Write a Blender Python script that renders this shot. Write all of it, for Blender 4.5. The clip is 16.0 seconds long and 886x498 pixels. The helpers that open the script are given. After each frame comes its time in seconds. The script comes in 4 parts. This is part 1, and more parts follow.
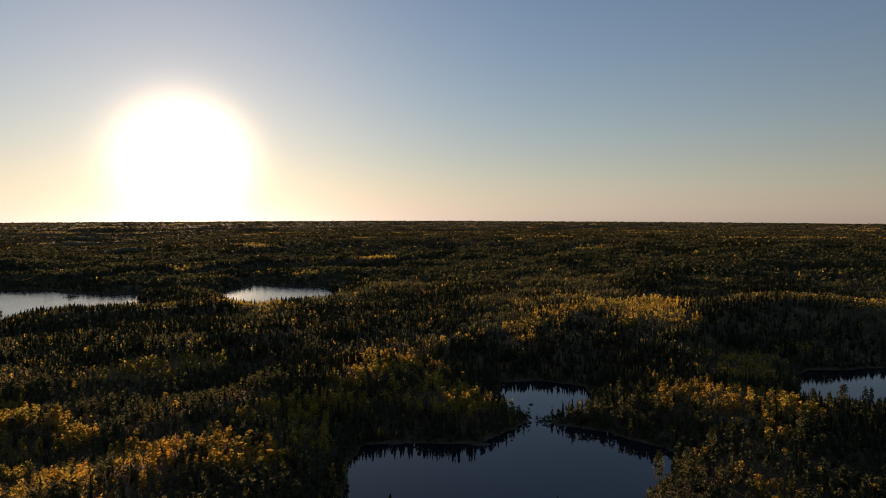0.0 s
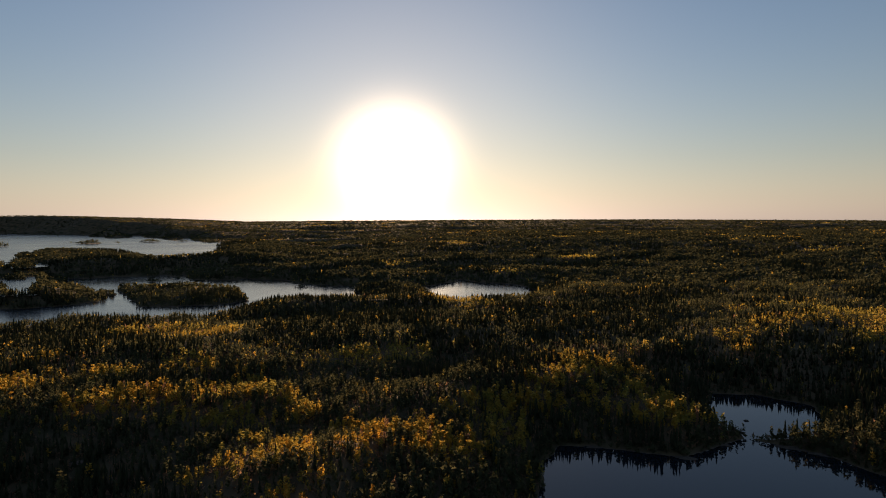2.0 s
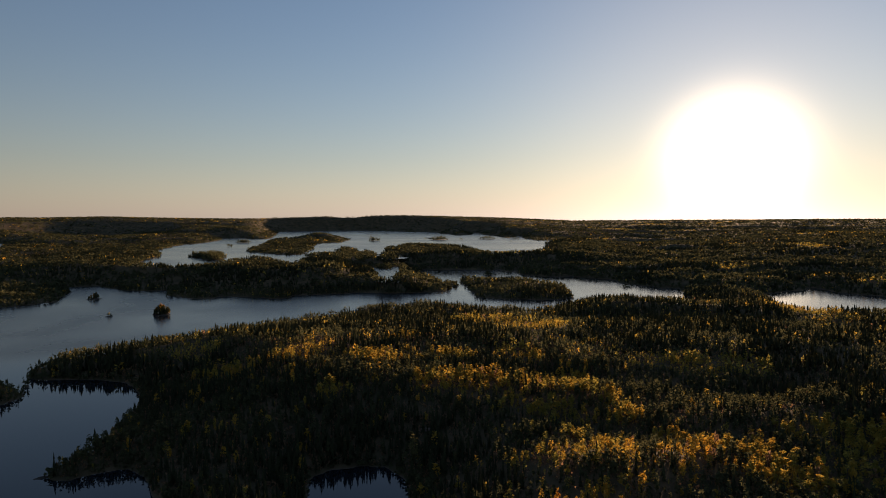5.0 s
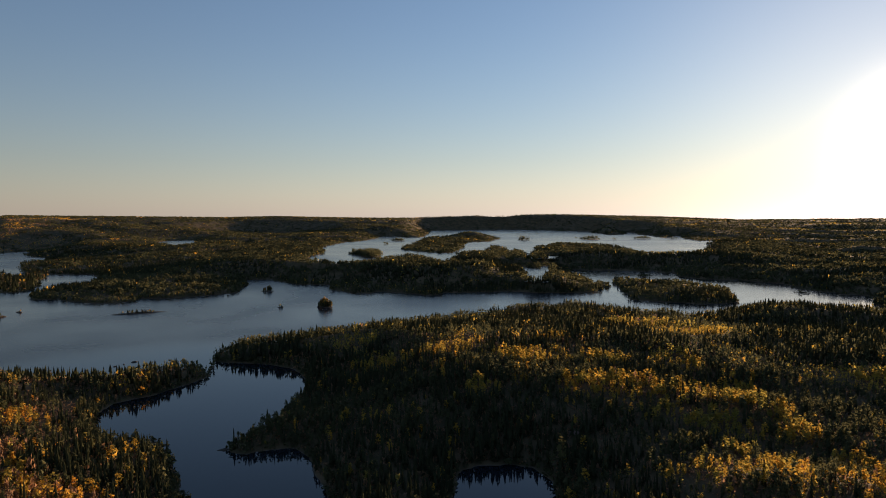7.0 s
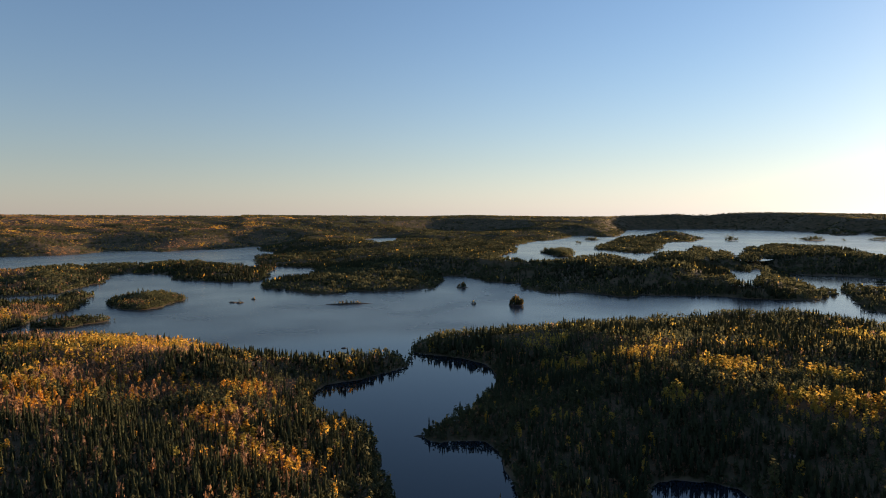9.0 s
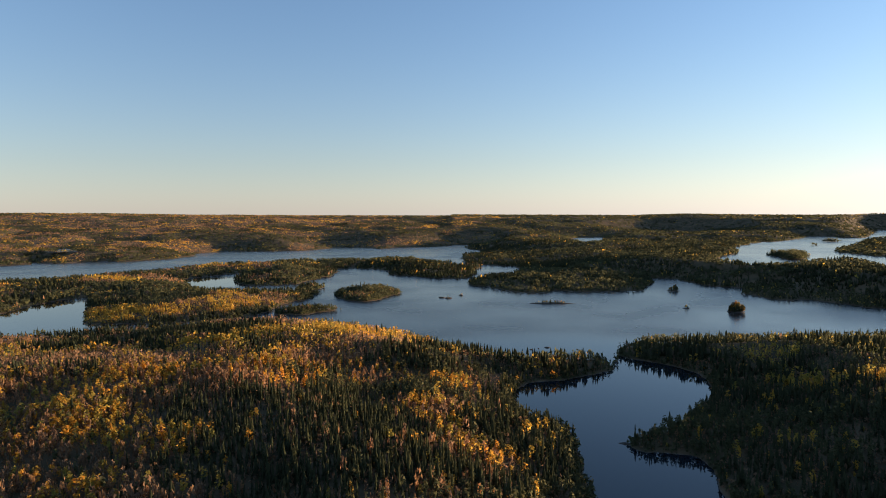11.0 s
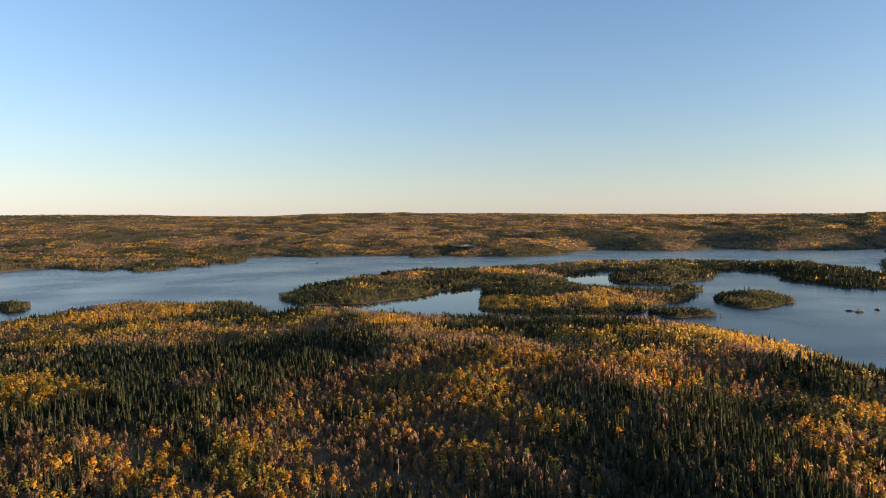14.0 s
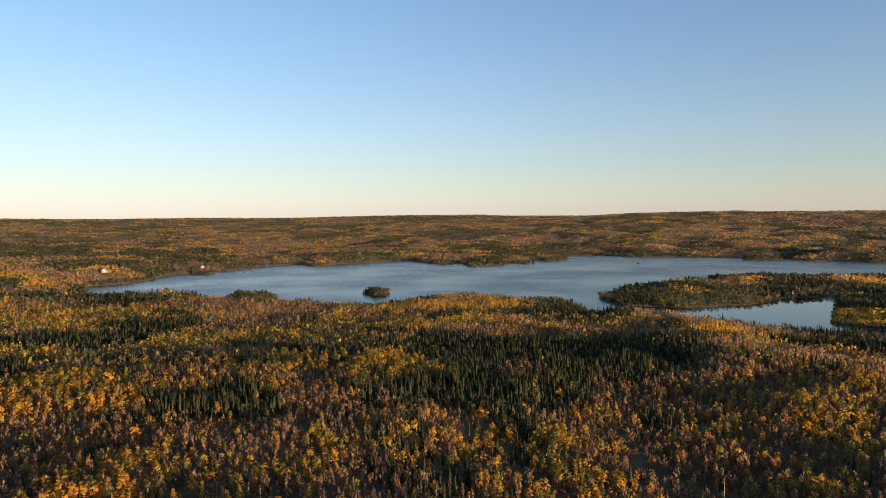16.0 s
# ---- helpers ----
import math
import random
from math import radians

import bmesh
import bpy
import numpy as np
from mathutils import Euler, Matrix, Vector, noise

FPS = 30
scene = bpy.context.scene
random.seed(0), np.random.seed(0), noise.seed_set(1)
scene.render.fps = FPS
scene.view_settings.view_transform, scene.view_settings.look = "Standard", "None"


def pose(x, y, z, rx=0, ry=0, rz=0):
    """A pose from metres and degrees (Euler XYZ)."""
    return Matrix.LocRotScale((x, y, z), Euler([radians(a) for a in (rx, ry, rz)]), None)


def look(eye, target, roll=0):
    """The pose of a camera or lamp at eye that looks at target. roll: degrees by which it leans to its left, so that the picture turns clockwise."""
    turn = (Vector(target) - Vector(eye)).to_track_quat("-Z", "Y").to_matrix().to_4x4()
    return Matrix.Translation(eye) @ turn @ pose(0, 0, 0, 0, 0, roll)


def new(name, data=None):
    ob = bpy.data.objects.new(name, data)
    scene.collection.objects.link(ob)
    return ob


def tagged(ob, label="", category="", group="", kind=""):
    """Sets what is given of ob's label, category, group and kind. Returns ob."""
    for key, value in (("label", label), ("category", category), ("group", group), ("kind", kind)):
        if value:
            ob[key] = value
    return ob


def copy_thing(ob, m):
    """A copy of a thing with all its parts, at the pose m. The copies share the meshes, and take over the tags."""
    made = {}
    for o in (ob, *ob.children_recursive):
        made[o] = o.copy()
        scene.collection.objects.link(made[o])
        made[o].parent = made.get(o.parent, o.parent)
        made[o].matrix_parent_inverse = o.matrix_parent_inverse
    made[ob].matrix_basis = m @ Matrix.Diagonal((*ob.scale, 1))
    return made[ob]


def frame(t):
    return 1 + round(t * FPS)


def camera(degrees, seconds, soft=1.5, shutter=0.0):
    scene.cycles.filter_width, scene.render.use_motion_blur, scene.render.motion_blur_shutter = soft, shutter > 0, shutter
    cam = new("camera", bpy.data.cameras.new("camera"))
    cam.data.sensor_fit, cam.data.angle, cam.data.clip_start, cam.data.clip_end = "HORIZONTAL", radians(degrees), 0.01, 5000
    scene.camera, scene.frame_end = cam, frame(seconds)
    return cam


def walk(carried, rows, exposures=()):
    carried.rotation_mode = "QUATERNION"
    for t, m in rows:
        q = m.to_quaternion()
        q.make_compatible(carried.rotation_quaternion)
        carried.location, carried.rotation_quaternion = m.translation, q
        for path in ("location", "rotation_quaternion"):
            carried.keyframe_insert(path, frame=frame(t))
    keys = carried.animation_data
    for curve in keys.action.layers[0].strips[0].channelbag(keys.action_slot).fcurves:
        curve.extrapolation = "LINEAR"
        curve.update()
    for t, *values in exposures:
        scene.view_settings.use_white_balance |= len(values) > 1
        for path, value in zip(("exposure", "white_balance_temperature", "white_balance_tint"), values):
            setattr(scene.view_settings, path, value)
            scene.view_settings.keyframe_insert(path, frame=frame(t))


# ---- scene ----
cam = camera(69.48, 16.0, soft=0.95)
PATH = [
    (0.0, pose(0, 0, 105, 87.30, 0.15, 0.00)),
    (0.5, pose(0, 0, 105, 87.28, 0.18, 2.83)),
    (1.0, pose(0, 0, 105, 87.27, 0.21, 7.51)),
    (1.5, pose(0, 0, 105, 87.25, 0.23, 12.63)),
    (2.0, pose(0, 0, 105, 87.24, 0.25, 17.74)),
    (2.5, pose(0, 0, 105, 87.23, 0.30, 22.95)),
    (3.0, pose(0, 0, 105, 87.23, 0.32, 28.28)),
    (3.5, pose(0, 0, 105, 87.22, 0.35, 33.69)),
    (4.0, pose(0, 0, 105, 87.25, 0.34, 38.60)),
    (6.5, pose(0, 0, 105, 87.28, 0.32, 56.10)),
    (7.0, pose(0, 0, 105, 87.28, 0.36, 59.72)),
    (7.5, pose(0, 0, 105, 87.28, 0.34, 63.61)),
    (8.0, pose(0, 0, 105, 87.29, 0.39, 67.87)),
    (8.5, pose(0, 0, 105, 87.29, 0.40, 72.34)),
    (11.0, pose(0, 0, 105, 87.37, 0.54, 95.02)),
    (11.5, pose(0, 0, 105, 87.39, 0.54, 99.79)),
    (12.0, pose(0, 0, 105, 87.41, 0.53, 104.71)),
    (12.5, pose(0, 0, 105, 87.46, 0.54, 110.08)),
    (13.0, pose(0, 0, 105, 87.49, 0.59, 115.73)),
    (13.5, pose(0, 0, 105, 87.52, 0.58, 121.51)),
    (14.0, pose(0, 0, 105, 87.59, 0.53, 127.76)),
    (14.5, pose(0, 0, 105, 87.65, 0.47, 134.44)),
    (15.0, pose(0, 0, 105, 87.70, 0.46, 141.39)),
    (15.5, pose(0, 0, 105, 87.73, 0.50, 148.61)),
    (16.0, pose(0, 0, 105, 87.77, 0.48, 155.95)),
]
walk(cam, PATH, exposures=[(0.0, 0.33, 7900, 23), (3.5, 0.33, 7900, 23), (7.0, 0.74, 7300, 21), (8.5, 1.07, 6950, 19), (11.0, 1.5, 6750, 17), (13.0, 1.65, 6750, 17), (15.0, 1.6, 6850, 17), (16.0, 1.48, 7000, 18)])

# ---- world and sun ----
SUN_YAW, SUN_EL = 22.0, 4.7
world = bpy.data.worlds.new("sky")
scene.world = world
world.use_nodes = True
wn = world.node_tree
wn.nodes.clear()
sky = wn.nodes.new("ShaderNodeTexSky")
sky.sky_type = "NISHITA"
sky.sun_disc = False
sky.sun_elevation = radians(SUN_EL)
sky.sun_rotation = radians(-SUN_YAW)
sky.air_density, sky.dust_density, sky.ozone_density = 1.0, 0.06, 3.3
bg = wn.nodes.new("ShaderNodeBackground")
bg.inputs["Strength"].default_value = 0.13
wo = wn.nodes.new("ShaderNodeOutputWorld")
hsv = wn.nodes.new("ShaderNodeHueSaturation")
hsv.inputs["Saturation"].default_value = 0.92
wn.links.new(sky.outputs[0], hsv.inputs["Color"])
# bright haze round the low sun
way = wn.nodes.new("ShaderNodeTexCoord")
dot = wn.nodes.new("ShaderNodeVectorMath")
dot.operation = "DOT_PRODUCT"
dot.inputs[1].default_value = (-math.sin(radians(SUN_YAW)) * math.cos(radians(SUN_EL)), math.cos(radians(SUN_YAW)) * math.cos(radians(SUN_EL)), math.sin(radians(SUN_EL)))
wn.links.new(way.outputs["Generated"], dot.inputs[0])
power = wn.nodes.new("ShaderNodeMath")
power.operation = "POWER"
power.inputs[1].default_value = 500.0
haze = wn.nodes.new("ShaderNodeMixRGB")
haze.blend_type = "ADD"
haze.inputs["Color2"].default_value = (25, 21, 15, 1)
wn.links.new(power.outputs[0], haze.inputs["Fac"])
# the air near the horizon is paler
grey = wn.nodes.new("ShaderNodeRGBToBW")
wn.links.new(hsv.outputs[0], grey.inputs[0])
pale = wn.nodes.new("ShaderNodeMixRGB")
pale.blend_type = "MULTIPLY"
pale.inputs["Fac"].default_value = 1.0
pale.inputs["Color2"].default_value = (0.83, 0.845, 0.865, 1)
wn.links.new(grey.outputs[0], pale.inputs["Color1"])
axes = wn.nodes.new("ShaderNodeSeparateXYZ")
wn.links.new(way.outputs["Generated"], axes.inputs[0])
low = wn.nodes.new("ShaderNodeMath")
low.operation = "SUBTRACT"
low.use_clamp = True
low.inputs[0].default_value = 1.0
wn.links.new(axes.outputs["Z"], low.inputs[1])
fade = wn.nodes.new("ShaderNodeMath")
fade.operation = "POWER"
fade.inputs[1].default_value = 7.0
wn.links.new(low.outputs[0], fade.inputs[0])
share = wn.nodes.new("ShaderNodeMath")
share.operation = "MULTIPLY"
share.inputs[1].default_value = 0.8
wn.links.new(fade.outputs[0], share.inputs[0])
air = wn.nodes.new("ShaderNodeMixRGB")
wn.links.new(share.outputs[0], air.inputs["Fac"])
wn.links.new(hsv.outputs[0], air.inputs["Color1"])
wn.links.new(pale.outputs[0], air.inputs["Color2"])
wn.links.new(air.outputs[0], haze.inputs["Color1"])
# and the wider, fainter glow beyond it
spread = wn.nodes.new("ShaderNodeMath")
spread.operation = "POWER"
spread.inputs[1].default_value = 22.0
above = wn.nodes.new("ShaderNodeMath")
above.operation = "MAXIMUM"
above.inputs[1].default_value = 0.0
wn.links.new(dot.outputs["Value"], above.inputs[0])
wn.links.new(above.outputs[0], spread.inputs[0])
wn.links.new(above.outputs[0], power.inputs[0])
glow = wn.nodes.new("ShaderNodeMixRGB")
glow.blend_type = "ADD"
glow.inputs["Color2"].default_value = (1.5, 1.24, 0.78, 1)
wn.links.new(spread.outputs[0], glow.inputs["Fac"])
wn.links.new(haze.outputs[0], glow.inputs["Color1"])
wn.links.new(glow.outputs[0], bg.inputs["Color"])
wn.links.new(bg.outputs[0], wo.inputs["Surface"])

sun_to = Vector((-math.sin(radians(SUN_YAW)) * math.cos(radians(SUN_EL)), math.cos(radians(SUN_YAW)) * math.cos(radians(SUN_EL)), math.sin(radians(SUN_EL))))
sun = new("sun", bpy.data.lights.new("sun", "SUN"))
sun.data.energy, sun.data.angle, sun.data.color = 5.0, radians(0.6), (1.0, 0.76, 0.5)
sun.matrix_world = look(sun_to * 1000, (0, 0, 0))


# ---- materials ----
def material(name, rough=0.8, spec=0.3):
    m = bpy.data.materials.new(name)
    m.use_nodes = True
    b = m.node_tree.nodes["Principled BSDF"]
    b.inputs["Roughness"].default_value = rough
    b.inputs["Specular IOR Level"].default_value = spec
    return m, m.node_tree, b


def ramp(tree, source, stops):
    r = tree.nodes.new("ShaderNodeValToRGB")
    while len(r.color_ramp.elements) < len(stops):
        r.color_ramp.elements.new(0.5)
    for e, (p, c) in zip(r.color_ramp.elements, stops):
        e.position, e.color = p, (*c, 1)
    tree.links.new(source, r.inputs[0])
    return r.outputs[0]


def noise_node(tree, scale, detail=3.0):
    tc = tree.nodes.new("ShaderNodeNewGeometry")
    n = tree.nodes.new("ShaderNodeTexNoise")
    n.inputs["Scale"].default_value, n.inputs["Detail"].default_value = scale, detail
    tree.links.new(tc.outputs["Position"], n.inputs["Vector"])
    return n.outputs[0]


def math_node(tree, op, a, b):
    n = tree.nodes.new("ShaderNodeMath")
    n.operation = op
    for i, v in enumerate((a, b)):
        if isinstance(v, (int, float)):
            n.inputs[i].default_value = v
        else:
            tree.links.new(v, n.inputs[i])
    return n.outputs[0]


def foliage(name, stops, translucent=0.4, glow=1.95, patch=0.012):
    """Leaf or needle material: every tree its own tone and painted light, drifting over the woods in patches."""
    m, tree, b = material(name, 0.9, 0.0)
    tone = tree.nodes.new("ShaderNodeAttribute")
    tone.attribute_name = "tone"
    geo = tree.nodes.new("ShaderNodeNewGeometry")
    n = noise_node(tree, patch, 3.0)
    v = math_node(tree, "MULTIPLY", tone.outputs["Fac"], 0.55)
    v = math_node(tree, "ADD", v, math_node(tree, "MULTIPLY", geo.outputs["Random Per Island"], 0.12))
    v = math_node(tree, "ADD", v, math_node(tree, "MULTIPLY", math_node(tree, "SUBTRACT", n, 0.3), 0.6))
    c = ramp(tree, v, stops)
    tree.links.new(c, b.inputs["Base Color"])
    if translucent:
        tr = tree.nodes.new("ShaderNodeBsdfTranslucent")
        mix = tree.nodes.new("ShaderNodeMixShader")
        mix.inputs[0].default_value = translucent
        through_leaf = tree.nodes.new("ShaderNodeMixRGB")
        through_leaf.blend_type = "MULTIPLY"
        through_leaf.inputs["Fac"].default_value = 1.0
        through_leaf.inputs["Color2"].default_value = (glow, 0.92 * glow, 0.95 * glow, 1)
        tree.links.new(c, through_leaf.inputs["Color1"])
        tree.links.new(through_leaf.outputs[0], tr.inputs["Color"])
        tree.links.new(b.outputs[0], mix.inputs[1])
        tree.links.new(tr.outputs[0], mix.inputs[2])
        tree.links.new(mix.outputs[0], tree.nodes["Material Output"].inputs["Surface"])
    return m


M_SPRUCE = foliage("spruce_needles", [(0.0, (0.044, 0.05, 0.029)), (0.5, (0.068, 0.074, 0.038)), (1.0, (0.11, 0.105, 0.045))], 0.5, 1.55)
M_PINE = foliage("pine_needles", [(0.0, (0.052, 0.06, 0.032)), (0.5, (0.09, 0.093, 0.045)), (1.0, (0.13, 0.12, 0.05))], 0.5, 1.55)
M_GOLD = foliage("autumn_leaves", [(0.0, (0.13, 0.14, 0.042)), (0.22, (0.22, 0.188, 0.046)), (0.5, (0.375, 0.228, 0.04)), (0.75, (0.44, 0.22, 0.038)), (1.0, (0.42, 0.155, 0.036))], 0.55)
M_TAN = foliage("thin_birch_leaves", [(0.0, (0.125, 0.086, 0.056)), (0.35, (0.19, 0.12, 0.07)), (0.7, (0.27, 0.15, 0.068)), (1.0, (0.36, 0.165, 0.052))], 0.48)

M_GROUND, tree, b = material("forest_floor", 0.95, 0.1)
c = ramp(tree, noise_node(tree, 0.05, 6.0), [(0.3, (0.06, 0.052, 0.028)), (0.5, (0.11, 0.08, 0.045)), (0.75, (0.17, 0.11, 0.06))])
spot = tree.nodes.new("ShaderNodeNewGeometry")
split = tree.nodes.new("ShaderNodeSeparateXYZ")
tree.links.new(spot.outputs["Position"], split.inputs[0])
edge = tree.nodes.new("ShaderNodeMapRange")
edge.inputs[1].default_value, edge.inputs[2].default_value, edge.inputs[3].default_value, edge.inputs[4].default_value = 0.4, 0.8, 1.0, 0.0
tree.links.new(math_node(tree, "ADD", split.outputs["Z"], math_node(tree, "MULTIPLY", noise_node(tree, 0.08, 4.0), 1.0)), edge.inputs[0])
mixc = tree.nodes.new("ShaderNodeMixRGB")
tree.links.new(edge.outputs[0], mixc.inputs["Fac"])
tree.links.new(c, mixc.inputs["Color1"])
tree.links.new(ramp(tree, noise_node(tree, 0.4, 5.0), [(0.3, (0.06, 0.048, 0.038)), (0.7, (0.19, 0.14, 0.105))]), mixc.inputs["Color2"])
tree.links.new(mixc.outputs[0], b.inputs["Base Color"])

M_WATER, tree, b = material("lake_water", 0.03, 0.5)
b.inputs["Base Color"].default_value = (0.007, 0.012, 0.018, 1)
b.inputs["IOR"].default_value = 1.333
wind = noise_node(tree, 0.006, 3.0)
# the bay, the near ponds and the cove behind the peninsula lie in the lee and stay smooth
place = tree.nodes.new("ShaderNodeTexCoord")
open_water = 1.0
for centre, r0, r1 in (((-300, 80, 0), 190, 300), ((60, 300, 0), 250, 300), ((-680, -525, 0), 100, 190), ((-1060, -500, 0), 60, 140)):
    far_off = tree.nodes.new("ShaderNodeVectorMath")
    far_off.operation = "DISTANCE"
    far_off.inputs[1].default_value = centre
    tree.links.new(place.outputs["Object"], far_off.inputs[0])
    lee = tree.nodes.new("ShaderNodeMapRange")
    lee.inputs[1].default_value, lee.inputs[2].default_value = r0, r1
    tree.links.new(far_off.outputs["Value"], lee.inputs[0])
    open_water = math_node(tree, "MULTIPLY", lee.outputs[0], open_water)
r = tree.nodes.new("ShaderNodeMapRange")
r.inputs[1].default_value, r.inputs[2].default_value, r.inputs[3].default_value, r.inputs[4].default_value = 0.35, 0.65, 0.18, 0.29
tree.links.new(wind, r.inputs[0])
# the wind drops towards the sheltered eastern arm
across = tree.nodes.new("ShaderNodeSeparateXYZ")
tree.links.new(place.outputs["Object"], across.inputs[0])
calm = tree.nodes.new("ShaderNodeMapRange")
calm.inputs[1].default_value, calm.inputs[2].default_value, calm.inputs[3].default_value, calm.inputs[4].default_value = 250, 700, 1.0, 0.6
tree.links.new(across.outputs["Y"], calm.inputs[0])
gust = math_node(tree, "MULTIPLY", math_node(tree, "MULTIPLY", r.outputs[0], open_water), calm.outputs[0])
tree.links.new(math_node(tree, "ADD", gust, 0.012), b.inputs["Roughness"])
bump = tree.nodes.new("ShaderNodeBump")
bump.inputs["Strength"].default_value, bump.inputs["Distance"].default_value = 0.15, 0.06
tree.links.new(noise_node(tree, 0.6, 3.0), bump.inputs["Height"])
tree.links.new(bump.outputs[0], b.inputs["Normal"])


M_FAR_WATER, tree, b = material("far_lake_water", 0.15, 0.5)
b.inputs["Base Color"].default_value = (0.007, 0.012, 0.018, 1)
b.inputs["IOR"].default_value = 1.333
r = tree.nodes.new("ShaderNodeMapRange")
r.inputs[1].default_value, r.inputs[2].default_value, r.inputs[3].default_value, r.inputs[4].default_value = 0.35, 0.65, 0.17, 0.25
tree.links.new(noise_node(tree, 0.004, 3.0), r.inputs[0])
tree.links.new(r.outputs[0], b.inputs["Roughness"])


# ---- plan ----
# Plan of the waters and islands, in metres from the point under the camera.
PLAN = []
PLAN.append(('water', 'main_lake', [(112, -1288), (86, -1297), (49, -1314), (12, -1390), (-21, -1501), (-67, -1510), (-93, -1459), (-143, -1563), (-198, -1595), (-267, -1698), (-329, -1714), (-366, -1612), (-441, -1673), (-522, -1680), (-602, -1723), (-651, -1692), (-664, -1535), (-668, -1479), (-736, -1547), (-705, -1407), (-756, -1400), (-843, -1452), (-872, -1407), (-946, -1506), (-985, -1481), (-1033, -1483), (-1209, -1704), (-1305, -1684), (-1310, -1554), (-1434, -1472), (-1491, -1396), (-1533, -1332), (-1453, -1248), (-1540, -1192), (-1623, -1239), (-1543, -1204), (-1597, -1119), (-1642, -1068), (-1625, -1017), (-1670, -965), (-1745, -927), (-1883, -938), (-2030, -997), (-2174, -965), (-2155, -844)]))
PLAN[-1][2].extend([(-2190, -686), (-2293, -643), (-2448, -630), (-2419, -515), (-2293, -429), (-2396, -388), (-2476, -240), (-2656, -131), (-2166, -97), (-2430, -125), (-2298, -106), (-2091, -55), (-2008, -69), (-1915, -99), (-1771, -100), (-1462, -76), (-1472, -42), (-1410, 37), (-1197, 33), (-1196, -26), (-1141, -27), (-1117, -51), (-1075, -53), (-999, -43), (-986, -18), (-942, 9), (-910, 42), (-908, 70), (-943, 83), (-923, 107), (-927, 153), (-939, 203), (-1023, 232), (-1047, 245), (-1131, 257), (-1117, 302), (-1042, 310), (-1009, 310), (-973, 356), (-900, 333), (-844, 343), (-816, 365), (-840, 380), (-793, 407), (-758, 415)])
PLAN[-1][2].extend([(-771, 458), (-741, 514), (-740, 542), (-696, 567), (-677, 600), (-672, 636), (-696, 680), (-708, 704), (-642, 675), (-593, 638), (-563, 634), (-482, 544), (-503, 533), (-532, 538), (-563, 534), (-580, 515), (-584, 485), (-604, 459), (-604, 439), (-578, 416), (-565, 385), (-568, 361), (-576, 329), (-567, 297), (-567, 266), (-568, 241), (-571, 220), (-552, 207), (-610, 449), (-576, 347), (-567, 217), (-540, 155), (-547, 123), (-525, 103), (-508, 94), (-449, 78), (-475, 73), (-477, 52), (-467, 19), (-488, -15), (-540, -60), (-635, -170), (-645, -234), (-647, -254), (-572, -393)])
PLAN[-1][2].extend([(-498, -492), (-452, -584), (-499, -718), (-432, -770), (-484, -695), (-443, -771), (-397, -821), (-321, -805), (-256, -755), (-204, -776), (-74, -900), (-38, -1044), (62, -1040), (105, -1100)])
PLAN.append(('water', 'narrows', [(-985, 873), (-953, 892), (-923, 924), (-883, 947), (-840, 925), (-875, 983), (-852, 980), (-796, 936), (-839, 1003), (-759, 929), (-714, 915), (-669, 940), (-683, 972), (-652, 950), (-619, 956), (-581, 953), (-543, 917), (-509, 905), (-473, 905), (-453, 896), (-433, 898), (-395, 831), (-366, 801), (-339, 717), (-378, 714), (-414, 707), (-445, 688), (-451, 656), (-443, 610), (-441, 553), (-484, 556), (-526, 554), (-559, 540), (-669, 653), (-704, 701), (-767, 754), (-752, 722), (-827, 761), (-880, 783)]))
PLAN.append(('water', 'sun_lake', [(-324, 898), (-322, 935), (-315, 967), (-302, 995), (-305, 1044), (-284, 1025), (-266, 1006), (-221, 994), (-197, 991), (-171, 956), (-145, 918), (-148, 811), (-184, 771), (-210, 749), (-237, 771), (-264, 788)]))
PLAN.append(('water', 'mid_pond', [(-976, 744), (-934, 725), (-914, 736), (-962, 782), (-961, 798), (-774, 637), (-721, 586), (-738, 585), (-793, 615)]))
PLAN.append(('water', 'far_lake', [(-2112, 833), (-2180, 922), (-2384, 1062), (-2665, 1228), (-2669, 1294), (-2462, 1255), (-2451, 1324), (-2982, 1646), (-3692, 2062), (-3913, 2285), (-3808, 2485), (-3773, 2672), (-3522, 2752), (-3174, 2693), (-2970, 2605), (-2811, 2658), (-2499, 2367), (-2356, 2304), (-2188, 2158), (-2180, 2263), (-2504, 2622), (-2370, 2538), (-2112, 2289), (-1992, 2235), (-1781, 2051), (-1707, 2002), (-1882, 2278), (-1701, 2084), (-1492, 1879), (-1429, 1842), (-1429, 1907), (-1243, 1646), (-1007, 1320), (-952, 1177), (-976, 1165), (-983, 1131), (-988, 1098), (-1044, 1131), (-1150, 1214), (-1283, 1309), (-1391, 1349), (-1455, 1319), (-1541, 1328), (-1501, 1252), (-1372, 1107)]))
PLAN[-1][2].extend([(-1260, 992), (-1028, 806), (-1037, 802), (-1145, 884), (-1262, 961), (-1331, 989), (-1245, 912), (-1409, 1017), (-1494, 1048), (-1453, 995), (-1260, 850), (-1263, 823), (-1213, 753), (-1165, 714), (-1080, 645), (-977, 575), (-1017, 583), (-1119, 624), (-1194, 638), (-1253, 627), (-1175, 559), (-1147, 527), (-1091, 463), (-1100, 433), (-1130, 414), (-1213, 387), (-1355, 449), (-1410, 488), (-1474, 525), (-1675, 593), (-1882, 689)])
